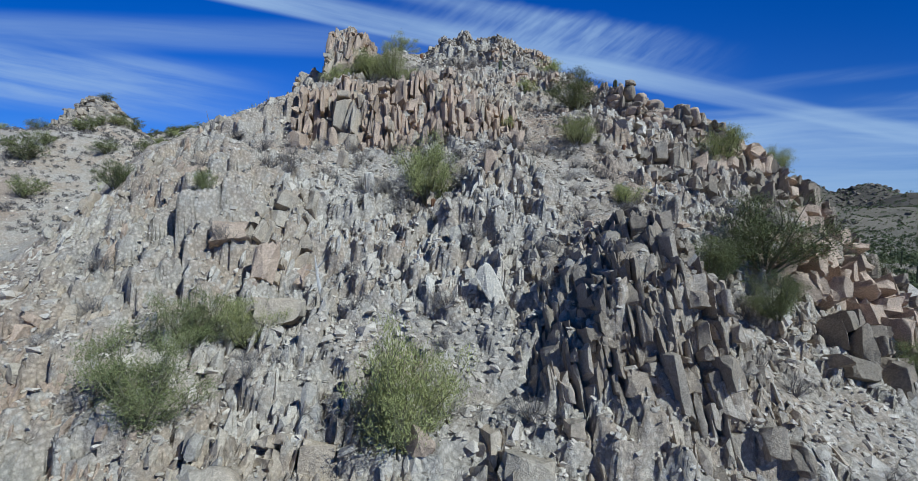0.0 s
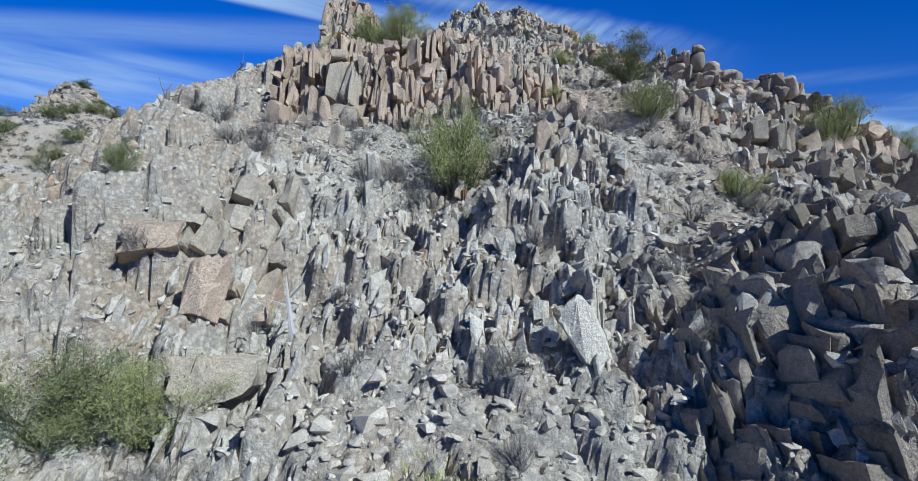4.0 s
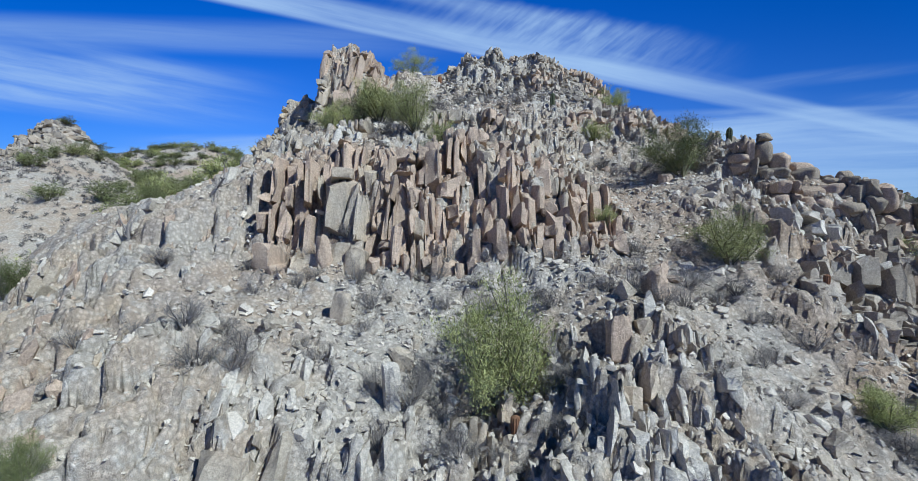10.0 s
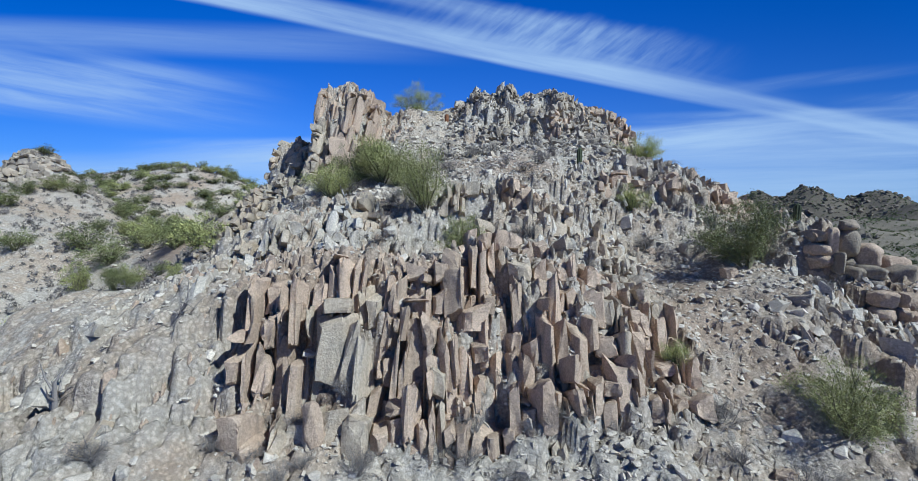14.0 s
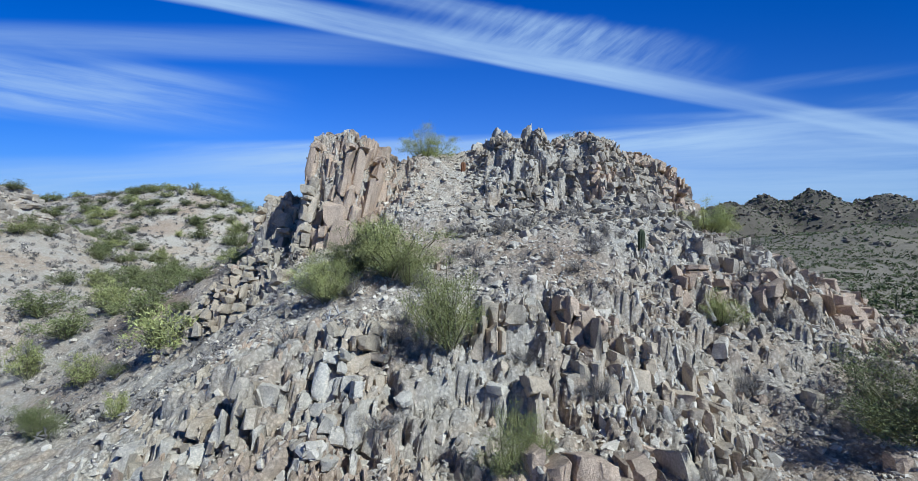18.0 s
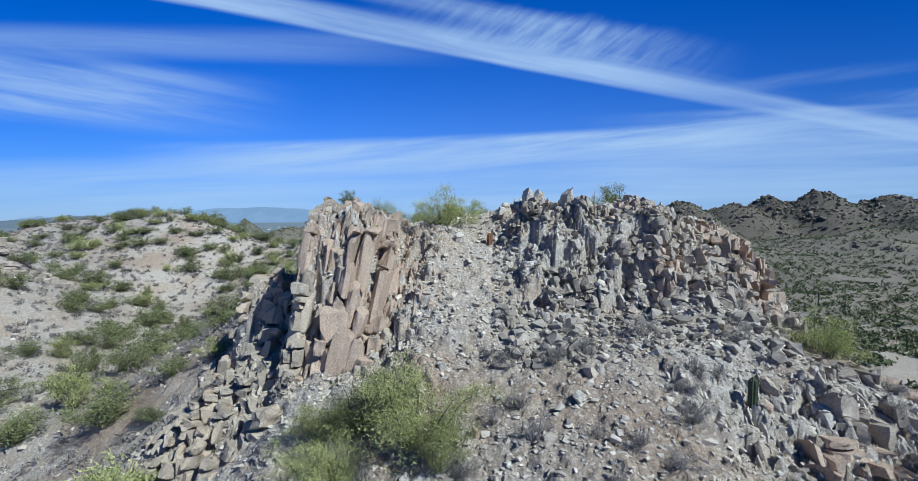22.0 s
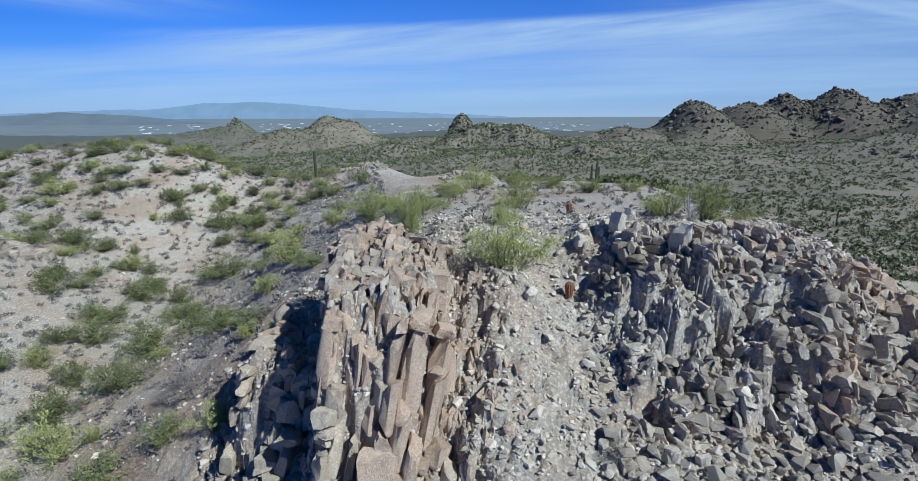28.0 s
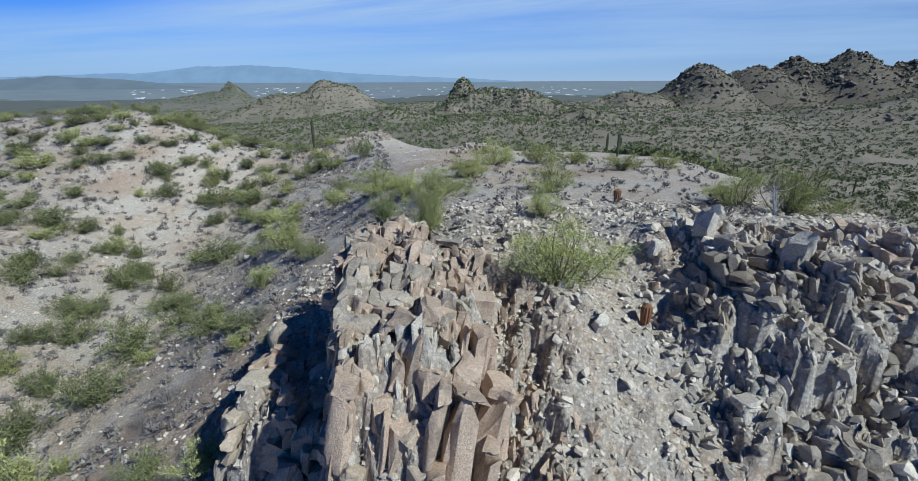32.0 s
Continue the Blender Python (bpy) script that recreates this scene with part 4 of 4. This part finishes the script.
splinters("thin tan upright chips of rock packed over the slope", tan, lengths[:len(tan)], (1, 25), TAN_ROCK, 25)
splinters("thin brown upright chips of rock packed in the cliffs", brown, lengths[:len(brown)], (1, 18), BROWN_ROCK, 26)
near = drawn(46000, -18, 21, 3, 48, 31)
thin = sum(np.exp(-((near[:, 0] - cx) / ax) ** 4 - ((near[:, 1] - cy) / ay) ** 4) for cx, cy, ax, ay in DUSTY)
near = near[np.random.default_rng(30).uniform(0, 1, len(near)) > 0.6 * thin]
scatter("scree", "pale grey angular stones strewn over the slope", near, np.random.default_rng(32).lognormal(-1.95, 0.5, len(near)).clip(0, 0.7), STONE_SHAPES, SCREE)
high = drawn(16000, -24, 16, 44, 66, 33)
scatter("scree", "grey and tan rubble round the summit rocks", high, np.random.default_rng(34).lognormal(-1.75, 0.5, len(high)).clip(0, 0.7), STONE_SHAPES, RUBBLE)
heap = drawn(1500, -6, 9, 44, 54, 38)
scatter("rubble", "tumbled grey-brown blocks below the summit", heap, np.random.default_rng(39).lognormal(-1.05, 0.4, len(heap)).clip(0.15, 0.9), STONE_SHAPES, RUBBLE, 0.75, 0.22, 40)
side = drawn(9000, -80, -14, 25, 110, 35)
scatter("scree", "scattered stones on the slope across the gully", side, np.random.default_rng(36).lognormal(-1.75, 0.5, len(side)).clip(0, 0.7), STONE_SHAPES, SCREE)

# ---- plants ----


def tube(points, radii, sides=4):
    """A bent tapering stem along points."""
    verts, faces = [], []
    for k, (p, r) in enumerate(zip(points, radii)):
        for i in range(sides):
            a = 2 * math.pi * i / sides
            verts.append((p[0] + r * math.cos(a), p[1] + r * math.sin(a), p[2]))
        if k:
            o = (k - 1) * sides
            for i in range(sides):
                j = (i + 1) % sides
                faces += [(o + i, o + j, o + sides + j), (o + i, o + sides + j, o + sides + i)]
    return np.array(verts), np.array(faces)


def joined(pieces):
    verts, faces, count = [], [], 0
    for v, f in pieces:
        verts.append(v)
        faces.append(f + count)
        count += len(v)
    return np.concatenate(verts), np.concatenate(faces)


def shrub_meshes(seed, leaves, upright, leaf, twig, big=1.0):
    """Stems and crown of a desert shrub, 1 wide and 1 high, standing on its origin."""
    r = np.random.default_rng(seed)
    stems, tips = [], []
    side_a = r.uniform(0, 6.3)
    for _ in range(20):
        a, out = r.uniform(0, 2 * math.pi), r.uniform(0.10, 0.46)
        out *= 1 + 0.3 * math.cos(a - side_a)
        end = np.array((out * math.cos(a), out * math.sin(a), r.uniform(0.45, 1.0) * (1 - 0.75 * out * out / 0.25 * 0.5)))
        bend = end * (0.5, 0.5, 0.35) + r.normal(0, 0.04, 3)
        root = np.array((*r.normal(0, 0.02, 2), -0.12))
        line = [root, root * 0.3 + bend * 0.5, bend, (bend + end) / 2 + r.normal(0, 0.03, 3), end]
        stems.append(tube(line, (0.014, 0.011, 0.008, 0.005, 0.002), 3))
        tips += [(line[k] * (1 - f) + line[k + 1] * f) for k, f in ((1, 0.6), (2, 0.2), (2, 0.7), (3, 0.2), (3, 0.7), (3, 1.0))]
        for _ in range(3):
            side = bend + (end - bend) * r.uniform(0.1, 0.9)
            far = side + r.normal(0, 0.10, 3) + (0, 0, 0.05)
            stems.append(tube([side, (side + far) / 2 + r.normal(0, 0.02, 3), far], (0.005, 0.003, 0.001), 3))
            tips.append(far)
    tips = np.array(tips)
    share = r.uniform(0, 1, len(tips)) ** 1.6
    heart = tips[r.choice(len(tips), leaves, p=share / share.sum())] + r.normal(0, 0.05, (leaves, 3)) * (1, 1, 0.9)
    heart[:, 2] = np.maximum(heart[:, 2], 0.04)
    way = r.normal(0, 1, (leaves, 3)) + (0, 0, upright) + (heart - (0, 0, 0.3)) * 1.5
    way /= np.linalg.norm(way, axis=1)[:, None]
    cross = np.cross(way, r.normal(0, 1, (leaves, 3)))
    cross /= np.linalg.norm(cross, axis=1)[:, None]
    long, thin = r.uniform(0.012, 0.040, (leaves, 1)) * big, r.uniform(0.0016, 0.0045, (leaves, 1)) * big
    verts = np.stack([heart - cross * thin, heart + cross * thin, heart + way * long], 1).reshape(-1, 3)
    faces = np.arange(leaves * 3).reshape(-1, 3)
    v, f = joined(stems)
    return raw_mesh("woody_base", v, f, twig), raw_mesh("crown", verts, faces, leaf)


SHRUBS = {
    "green": [shrub_meshes(200 + k, 17000, 1.2, LEAF, BARK) for k in range(4)],
    "dark": [shrub_meshes(220 + k, 18000, 0.8, LEAF_DARK, BARK) for k in range(3)],
    "yellow": [shrub_meshes(240 + k, 16000, 1.4, LEAF_YELLOW, BARK) for k in range(3)],
    "dry": [shrub_meshes(260 + k, 4200, 0.6, TWIG, TWIG) for k in range(4)],
    "far green": [shrub_meshes(280 + k, 2200, 1.0, LEAF, BARK, 2.6) for k in range(4)],
    "far dark": [shrub_meshes(290 + k, 2200, 0.8, LEAF_DARK, BARK, 2.6) for k in range(4)],
}
SAYS = {
    "green": ("palo_verde_bush", "feathery grey-green palo verde bush rooted among rocks", "bush"),
    "dark": ("desert_bush", "dense dark olive desert bush on the stony slope", "bush"),
    "yellow": ("creosote_bush", "airy yellow-green creosote bush on pale gravel", "bush"),
    "far green": ("palo_verde_bush", "rounded grey-green bush on the pale hillside", "bush"),
    "far dark": ("desert_bush", "rounded olive bush on the pale hillside", "bush"),
    "dry": ("dry_shrub", "leafless grey twiggy shrub on bare rock", "shrub"),
}


def shrub(kind, x, y, wide, high, r, group):
    name, label, category = SAYS[kind]
    stems, crown = SHRUBS[kind][r.randrange(len(SHRUBS[kind]))]
    z = at(x, y)
    thing = base(name, x, y, z, label, category, group)
    m = Matrix.Translation((x, y, z - 0.03)) @ Matrix.Rotation(r.uniform(0, 6.3), 4, "Z") @ Matrix.Diagonal((wide * 1.2, wide * 1.15, high * 1.08, 1))
    part("woody_base", stems, thing, m)
    part("crown", crown, thing, m)


# x, y, width, height
SLOPE_GREEN = ((-11.8, 39.8, 2.8, 2.1), (-8.0, 39.9, 2.3, 1.8), (-0.2, 8.7, 3.0, 3.2), (-6.2, 12.4, 2.2, 1.8), (-1.3, 21.6, 3.3, 3.5), (7.2, 26.2, 2.7, 2.0), (8.6, 21.0, 1.7, 1.2), (16.7, 27.7, 2.9, 2.6),
               (-9.1, 40.9, 4.6, 3.0), (-5.7, 35.0, 2.8, 2.9), (-4.0, 30.5, 1.7, 1.9), (3.1, 28.0, 1.2, 1.1), (5.2, 39.0, 1.7, 1.5), (20.9, 29.6, 2.4, 2.0), (-15.0, 62.0, 2.4, 3.4), (-9.0, 62.0, 1.8, 1.7))
SLOPE_DARK = ((-7.3, 8.9, 3.0, 2.6), (-8.2, 12.4, 2.7, 2.0), (13.1, 17.2, 4.4, 3.1), (10.8, 16.6, 2.8, 2.0), (12.2, 14.6, 2.2, 1.7), (-10.2, 16.7, 1.0, 1.0), (8.7, 34.2, 4.2, 2.9),
              (-25.4, 30.2, 3.0, 2.2), (-10.9, 41.8, 3.0, 2.2), (22.5, 24.0, 2.6, 2.0), (17.5, 14.5, 2.6, 1.8), (-16.2, 58.0, 1.6, 1.4), (-22.5, 36.5, 2.2, 1.6))
SLOPE_YELLOW = ((-12.3, 41.5, 2.6, 1.8), (7.9, 46.0, 2.6, 2.3), (-9.2, 54.8, 3.7, 2.5), (3.2, 62.1, 4.0, 2.6), (2.0, 64.5, 3.0, 2.0), (-15.1, 69.1, 3.8, 2.0), (-20.9, 77.0, 4.2, 2.4),
                (-7.5, 69.1, 2.8, 2.2), (-11.1, 83.8, 4.1, 2.4), (-6.5, 86.1, 4.3, 2.2), (-2.8, 88.0, 3.8, 1.7), (0.3, 80.8, 3.3, 1.6), (5.7, 85.4, 3.0, 1.4), (-17.8, 72.5, 3.4, 2.0), (-13.0, 75.0, 3.6, 1.8))
GULLY = ((-21.8, 43.4, 3.9, 2.4), (-30.1, 52.3, 3.8, 2.5), (-36.8, 52.8, 3.9, 2.2), (-30.0, 46.9, 2.5, 2.1), (-36.9, 49.8, 2.4, 2.8), (-19.9, 37.6, 1.2, 1.1), (-34.5, 41.1, 2.4, 3.0),
         (-41.2, 54.8, 4.2, 2.3), (-38.5, 59.0, 3.4, 2.3), (-36.3, 61.6, 3.5, 3.0), (-40.3, 62.6, 2.4, 2.4), (-34.9, 55.3, 3.4, 3.0), (-23.5, 53.2, 2.0, 1.5), (-38.5, 68.1, 4.7, 2.8),
         (-43.9, 68.3, 3.8, 2.4), (-29.3, 76.5, 4.6, 2.4), (-26.5, 63.0, 2.6, 1.6), (-31.0, 66.0, 3.0, 2.0))
FAR_SIDE = ((-51.3, 48.3, 5.0, 3.2), (-52.6, 51.8, 2.9, 1.8), (-56.5, 64.5, 2.6, 1.9), (-45.7, 52.9, 3.3, 2.0), (-55.9, 70.8, 3.4, 1.9), (-44.8, 41.7, 3.0, 2.4), (-46.7, 72.3, 4.1, 2.1),
            (-45.8, 62.2, 2.8, 1.6), (-54.1, 76.3, 3.0, 1.9), (-54.8, 98.3, 4.1, 2.2), (-52.6, 74.1, 3.7, 2.4), (-47.7, 79.0, 4.2, 2.4), (-52.6, 84.9, 3.3, 2.0), (-48.6, 99.0, 5.0, 3.0),
            (-43.9, 99.3, 4.2, 2.3), (-40.7, 84.7, 5.0, 2.8), (-60.8, 86.1, 5.0, 2.3), (-64.3, 93.6, 3.0, 1.7), (-53.4, 80.2, 3.0, 1.4), (-63.3, 117.0, 5.2, 2.3), (-73.9, 100.1, 5.0, 2.1),
            (-67.9, 104.6, 4.5, 1.5), (-51.9, 116.1, 5.6, 2.1), (-28.8, 103.3, 3.4, 2.8))
draw = random.Random(77)
for row in SLOPE_GREEN:
    shrub("green", *row, draw, "bushes on the slope")
for row in SLOPE_DARK:
    shrub("dark", *row, draw, "bushes on the slope")
for row in SLOPE_YELLOW:
    shrub("yellow", *row, draw, "bushes on the plateau")
for row in GULLY + FAR_SIDE:
    shrub(draw.choice(("far green", "far dark", "far dark")), *row, draw, "bushes across the gully")
for _ in range(16):
    shrub(draw.choice(("far green", "far dark", "dry")), draw.uniform(-36, -20), draw.uniform(43, 74), draw.uniform(1.0, 2.4), draw.uniform(0.7, 1.5), draw, "bushes across the gully")
for _ in range(60):
    shrub(draw.choice(("far green", "far dark")), draw.uniform(-85, -36), draw.uniform(95, 135), draw.uniform(2.0, 4.4), draw.uniform(1.2, 2.2), draw, "bushes across the gully")
for _ in range(230):
    x, y = draw.uniform(-105, -24), draw.uniform(58, 140)
    if -x > 22 + 0.2 * (y - 60):
        shrub(draw.choice(("far green", "far dark", "far dark")), x, y, draw.uniform(1.6, 3.8), draw.uniform(1.1, 2.1), draw, "bushes across the gully")
BROWN_SHRUBS = ((-3.8, 44.2, 1.7, 1.1), (-5.6, 44.4, 1.4, 0.9), (0.3, 45.2, 1.7, 1.2), (-12.0, 40.6, 1.8, 1.0), (-10.6, 39.6, 1.6, 0.9), (-1.0, 9.2, 1.8, 1.4), (-2.0, 21.8, 1.6, 1.0), (0.4, 22.2, 1.4, 0.9))
for row in BROWN_SHRUBS:
    shrub("dry", *row, draw, "dry shrubs")
for _ in range(190):
    x, y = draw.uniform(-13, 12), draw.choice((draw.uniform(9, 26), draw.uniform(20, 27), draw.uniform(31, 48)))
    shrub("dry", x, y, draw.uniform(0.7, 1.7), draw.uniform(0.4, 0.9), draw, "dry shrubs")

# low shrubs of the valley and the far hills


def shrublets(name, label, xy, wide, material, seed, tufts=26):
    r = np.random.default_rng(seed)
    z = lay(xy[:, 0], xy[:, 1])
    n = len(xy)
    p = r.normal(0, 0.24, (n, tufts, 3)) * (1, 1, 0.6) + (0, 0, 0.28)
    p[..., 2] = np.abs(p[..., 2])
    long = 0.12 * math.sqrt(26 / tufts)
    a, b = r.normal(0, long, (n, tufts, 3)), r.normal(0, long, (n, tufts, 3))
    c = -a * 0.5 + r.normal(0, 0.1, (n, tufts, 3))
    tri = np.stack([p + a, p + b, p + c], 2) * wide[:, None, None, None]
    tri += np.stack([xy[:, 0], xy[:, 1], z], -1)[:, None, None, :]
    verts = tri.reshape(-1, 3)
    return tagged(new(name, raw_mesh(name, verts, np.arange(len(verts)).reshape(-1, 3), material)), label, "bushes", kind="stuff")


def valley(count, seed, near_r, far_r):
    """Places over the valley floor and hills ahead, thinning out with distance."""
    r = np.random.default_rng(seed)
    d = near_r * (far_r / near_r) ** r.uniform(0, 1, count) 
    a = r.uniform(-1.0, 1.15, count)
    xy = np.stack([-8 + d * np.sin(a), 35 + d * np.cos(a)], -1)
    clear = (rough(xy[:, 0] / 30, xy[:, 1] / 30, 300, 3) > -0.45)
    hill = (np.abs(xy[:, 0] + 4) < 26) & (xy[:, 1] < 70)
    hill |= (xy[:, 0] < 12) & (d < 150)
    return xy[clear & ~hill]


spots = valley(36000, 41, 75, 950)
shrublets("valley_shrubs", "dark green desert scrub covering the valley floor", spots, np.random.default_rng(42).uniform(1.0, 2.8, len(spots)), SCRUB, 43, 14)
spots = valley(16000, 44, 60, 700)
shrublets("valley_shrubs", "olive desert scrub on the hillsides", spots, np.random.default_rng(45).uniform(0.8, 2.4, len(spots)), LEAF_DARK, 46, 16)
spots = np.concatenate([np.random.default_rng(47).normal((cx, cy), (ax * 0.7, ay * 0.7), (420, 2)) for cx, cy, ax, ay, top in HILLS])
shrublets("hill_shrubs", "dark scrub dotted over the far hills", spots, np.random.default_rng(48).uniform(1.6, 3.6, len(spots)), SCRUB, 49, 14)
spots = np.concatenate([np.random.default_rng(50).normal((cx, cy), (ax * 0.6, ay * 0.6), (650 if top > 40 else 300, 2)) for cx, cy, ax, ay, top in HILLS])
scatter("hill_crags", "brown crags and boulders on the far hills", spots, np.random.default_rng(51).lognormal(0.55, 0.6, len(spots)).clip(0, 4.5) * np.concatenate([[1.5] * 650 if top > 40 else [1.0] * 300 for cx, cy, ax, ay, top in HILLS]), STONE_SHAPES, CRAG, 0.95, 0.3, 52)
spots = valley(5000, 53, 60, 320)
scatter("valley_stones", "grey stones on the valley floor", spots, np.random.default_rng(54).lognormal(-0.4, 0.5, len(spots)), STONE_SHAPES, CRAG, 0.6, 0.25, 55)


gully = drawn(9000, -105, -15, 36, 150, 56)
gully = gully[-gully[:, 0] > 15 + 0.25 * np.maximum(gully[:, 1] - 60, 0)]
shrublets("dry_tufts", "low grey-brown dry tufts over the pale hillside", gully, np.random.default_rng(57).uniform(0.3, 0.9, len(gully)), TWIG, 58)
flat_top = drawn(500, -16, 10, 58, 95, 59)
shrublets("dry_tufts", "low grey-brown dry tufts on the plateau", flat_top, np.random.default_rng(60).uniform(0.3, 0.7, len(flat_top)), TWIG, 61)

# ---- cacti ----


def ribbed(ribs, rings, radius):
    """A fluted cactus stem, 1 high, with a domed top."""
    verts, faces = [], []
    sides = ribs * 2
    for k in range(rings):
        h = k / (rings - 1)
        wide = radius * (0.85 + 0.3 * math.sin(min(h * 2.2, 1.5708))) * math.sqrt(max(0.02, 1 - max(0, (h - 0.8) / 0.2) ** 2))
        for i in range(sides):
            a = math.pi * i / ribs
            rr = wide * (1.0 if i % 2 else 0.82)
            verts.append((rr * math.cos(a), rr * math.sin(a), h))
    for k in range(rings - 1):
        for i in range(sides):
            a, b = k * sides + i, k * sides + (i + 1) % sides
            faces += [(a, b, b + sides), (a, b + sides, a + sides)]
    return np.array(verts), np.array(faces)


SAGUARO = raw_mesh("saguaro", *ribbed(10, 12, 0.09), CACTUS)
STOUT = raw_mesh("barrel", *ribbed(12, 10, 0.30), BARREL)


def saguaro(x, y, high, label, arms=0, group="saguaros"):
    thing = base("saguaro", x, y, at(x, y), label, "cactus", group)
    m = Matrix.Translation((x, y, at(x, y) - 0.12))
    part("stem", SAGUARO, thing, m @ Matrix.Diagonal((high * 0.3 + 0.9, high * 0.3 + 0.9, high + 0.12, 1)) if high > 2 else m @ Matrix.Diagonal((1.6, 1.6, high + 0.12, 1)))
    for k in range(arms):
        a = 0.7 + 2.6 * k
        ox, oy = 0.16 * high * math.cos(a), 0.16 * high * math.sin(a)
        part("arm", SAGUARO, thing, Matrix.Translation((x + ox, y + oy, at(x, y) + high * (0.38 + 0.08 * k))) @ Matrix.Diagonal((high * 0.2 + 0.6, high * 0.2 + 0.6, high * 0.4, 1)))
        elbow = Matrix.Translation((x, y, at(x, y) + high * (0.40 + 0.08 * k))) @ Matrix.Rotation(a, 4, "Z") @ Matrix.Rotation(math.pi / 2, 4, "Y")
        part("elbow", SAGUARO, thing, elbow @ Matrix.Diagonal((high * 0.15 + 0.6, high * 0.15 + 0.6, high * 0.20, 1)))


saguaro(12.0, 36.0, 1.1, "short dark young saguaro standing on the rock ledge")
saguaro(2.9, 42.0, 1.2, "short dark young saguaro on the rubble slope")
saguaro(-41.0, 117.0, 5.2, "tall slender saguaro far across the plateau")
saguaro(-92.0, 158.0, 3.6, "small saguaro on the distant crest")
for k in range(26):
    a, d = draw.uniform(0.1, 0.95), draw.uniform(75, 260)
    saguaro(-8 + d * math.sin(a), 35 + d * math.cos(a), draw.uniform(3, 6), "grey-green saguaro on the valley floor", draw.choice((0, 0, 1, 2)))
for x, y, high in ((-6.25, 53.8, 0.75), (-4.3, 65.4, 0.8), (4.2, 13.9, 0.35), (-0.9, 20.6, 0.5), (9.5, 24.6, 0.4)):
    thing = base("barrel_cactus", x, y, at(x, y), "squat reddish barrel cactus between stones", "cactus", "barrel cacti")
    part("body", STOUT, thing, Matrix.Translation((x, y, at(x, y) - 0.05)) @ Matrix.Diagonal((high * 0.75, high * 0.75, high + 0.05, 1)))


# ---- dead wood ----
def snag(x, y, high, lean, label, seed, material, limbs=7):
    r = np.random.default_rng(seed)
    z = at(x, y)
    thing = base("dead_tree", x, y, z, label, "dead wood")
    top = np.array((lean[0], lean[1], high))
    line = [np.array((0, 0, -0.2)), top * 0.35 + r.normal(0, 0.05, 3), top * 0.7 + r.normal(0, 0.06, 3), top]
    v, f = tube(line, (0.09, 0.07, 0.045, 0.012), 6)
    part("trunk", raw_mesh("trunk", v, f, material), thing, Matrix.Translation((x, y, z)))
    for k in range(limbs):
        root = top * r.uniform(0.25, 0.9)
        end = root + r.normal(0, 0.35, 3) + (0, 0, 0.25)
        v, f = tube([root, (root + end) / 2 + r.normal(0, 0.07, 3), end], (0.04, 0.025, 0.006), 5)
        part("limb", raw_mesh("limb", v, f, material), thing, Matrix.Translation((x, y, z)))


snag(-15.2, 25.5, 1.5, (0.2, 0.1), "black leafless snag standing on the flank ledge", 61, TWIG)
snag(-4.2, 14.3, 1.6, (-0.7, 0.9), "bleached grey fallen branch on the rocks", 62, BLEACHED, 5)
snag(-13.2, 27.6, 0.9, (0.5, 0.2), "dark dead brush on a pale ledge", 63, TWIG, 10)
snag(-11.0, 36.8, 0.5, (1.2, 0.2), "grey fallen branches on the bench", 64, BLEACHED, 8)
snag(2.0, 61.0, 1.4, (-0.3, 0.1), "bleached leafless shrub behind the summit rocks", 65, BLEACHED, 12)

# ---- the far distance ----
px, py = np.linspace(-4700, 4700, 90), np.linspace(1150, 4690, 60)
qx, qy = np.meshgrid(px, py)
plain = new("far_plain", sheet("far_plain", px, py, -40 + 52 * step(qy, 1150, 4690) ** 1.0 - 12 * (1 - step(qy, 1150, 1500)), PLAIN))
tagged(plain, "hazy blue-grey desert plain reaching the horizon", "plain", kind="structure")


def range_of_hills(label, x0, x1, y, tops, material, seed):
    """A distant mountain chain with its peaks at even steps."""
    hx = np.linspace(x0, x1, 160)
    hy = np.linspace(y - 260, y + 300, 26)
    ax, ay = np.meshgrid(hx, hy)
    crest = np.interp(ax, np.linspace(x0, x1, len(tops)), tops) + 14 * rough(ax / 160, ay / 200, seed, 5, 0.6)
    fall = np.clip(1 - np.abs(ay - y) / 270, 0, 1)
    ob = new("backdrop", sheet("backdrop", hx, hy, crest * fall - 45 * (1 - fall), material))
    tagged(ob, label, "mountains", kind="structure")


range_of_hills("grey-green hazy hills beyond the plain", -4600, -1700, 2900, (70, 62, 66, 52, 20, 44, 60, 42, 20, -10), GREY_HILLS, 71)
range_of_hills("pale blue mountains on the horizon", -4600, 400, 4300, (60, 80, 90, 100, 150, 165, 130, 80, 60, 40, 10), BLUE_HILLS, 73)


def town(count, seed):
    r = np.random.default_rng(seed)
    made = []
    v, f = hull(np.array([(x, y, z) for x in (-1, 1) for y in (-1, 1) for z in (-1, 1)], float))
    for _ in range(count):
        y = r.uniform(1250, 2900)
        x = r.uniform(-0.75, 0.35) * y
        h = -40 + 52 * float(step(np.array(y), 1150, 4690))
        made.append((v * (r.uniform(3, 9), r.uniform(3, 6), r.uniform(1, 2.2)) + (x, y, h + 1), f))
    v, f = joined(made)
    tagged(new("distant_town", raw_mesh("distant_town", v, f, HOUSE)), "scattered pale buildings of a distant town", "buildings", kind="stuff")


town(190, 81)
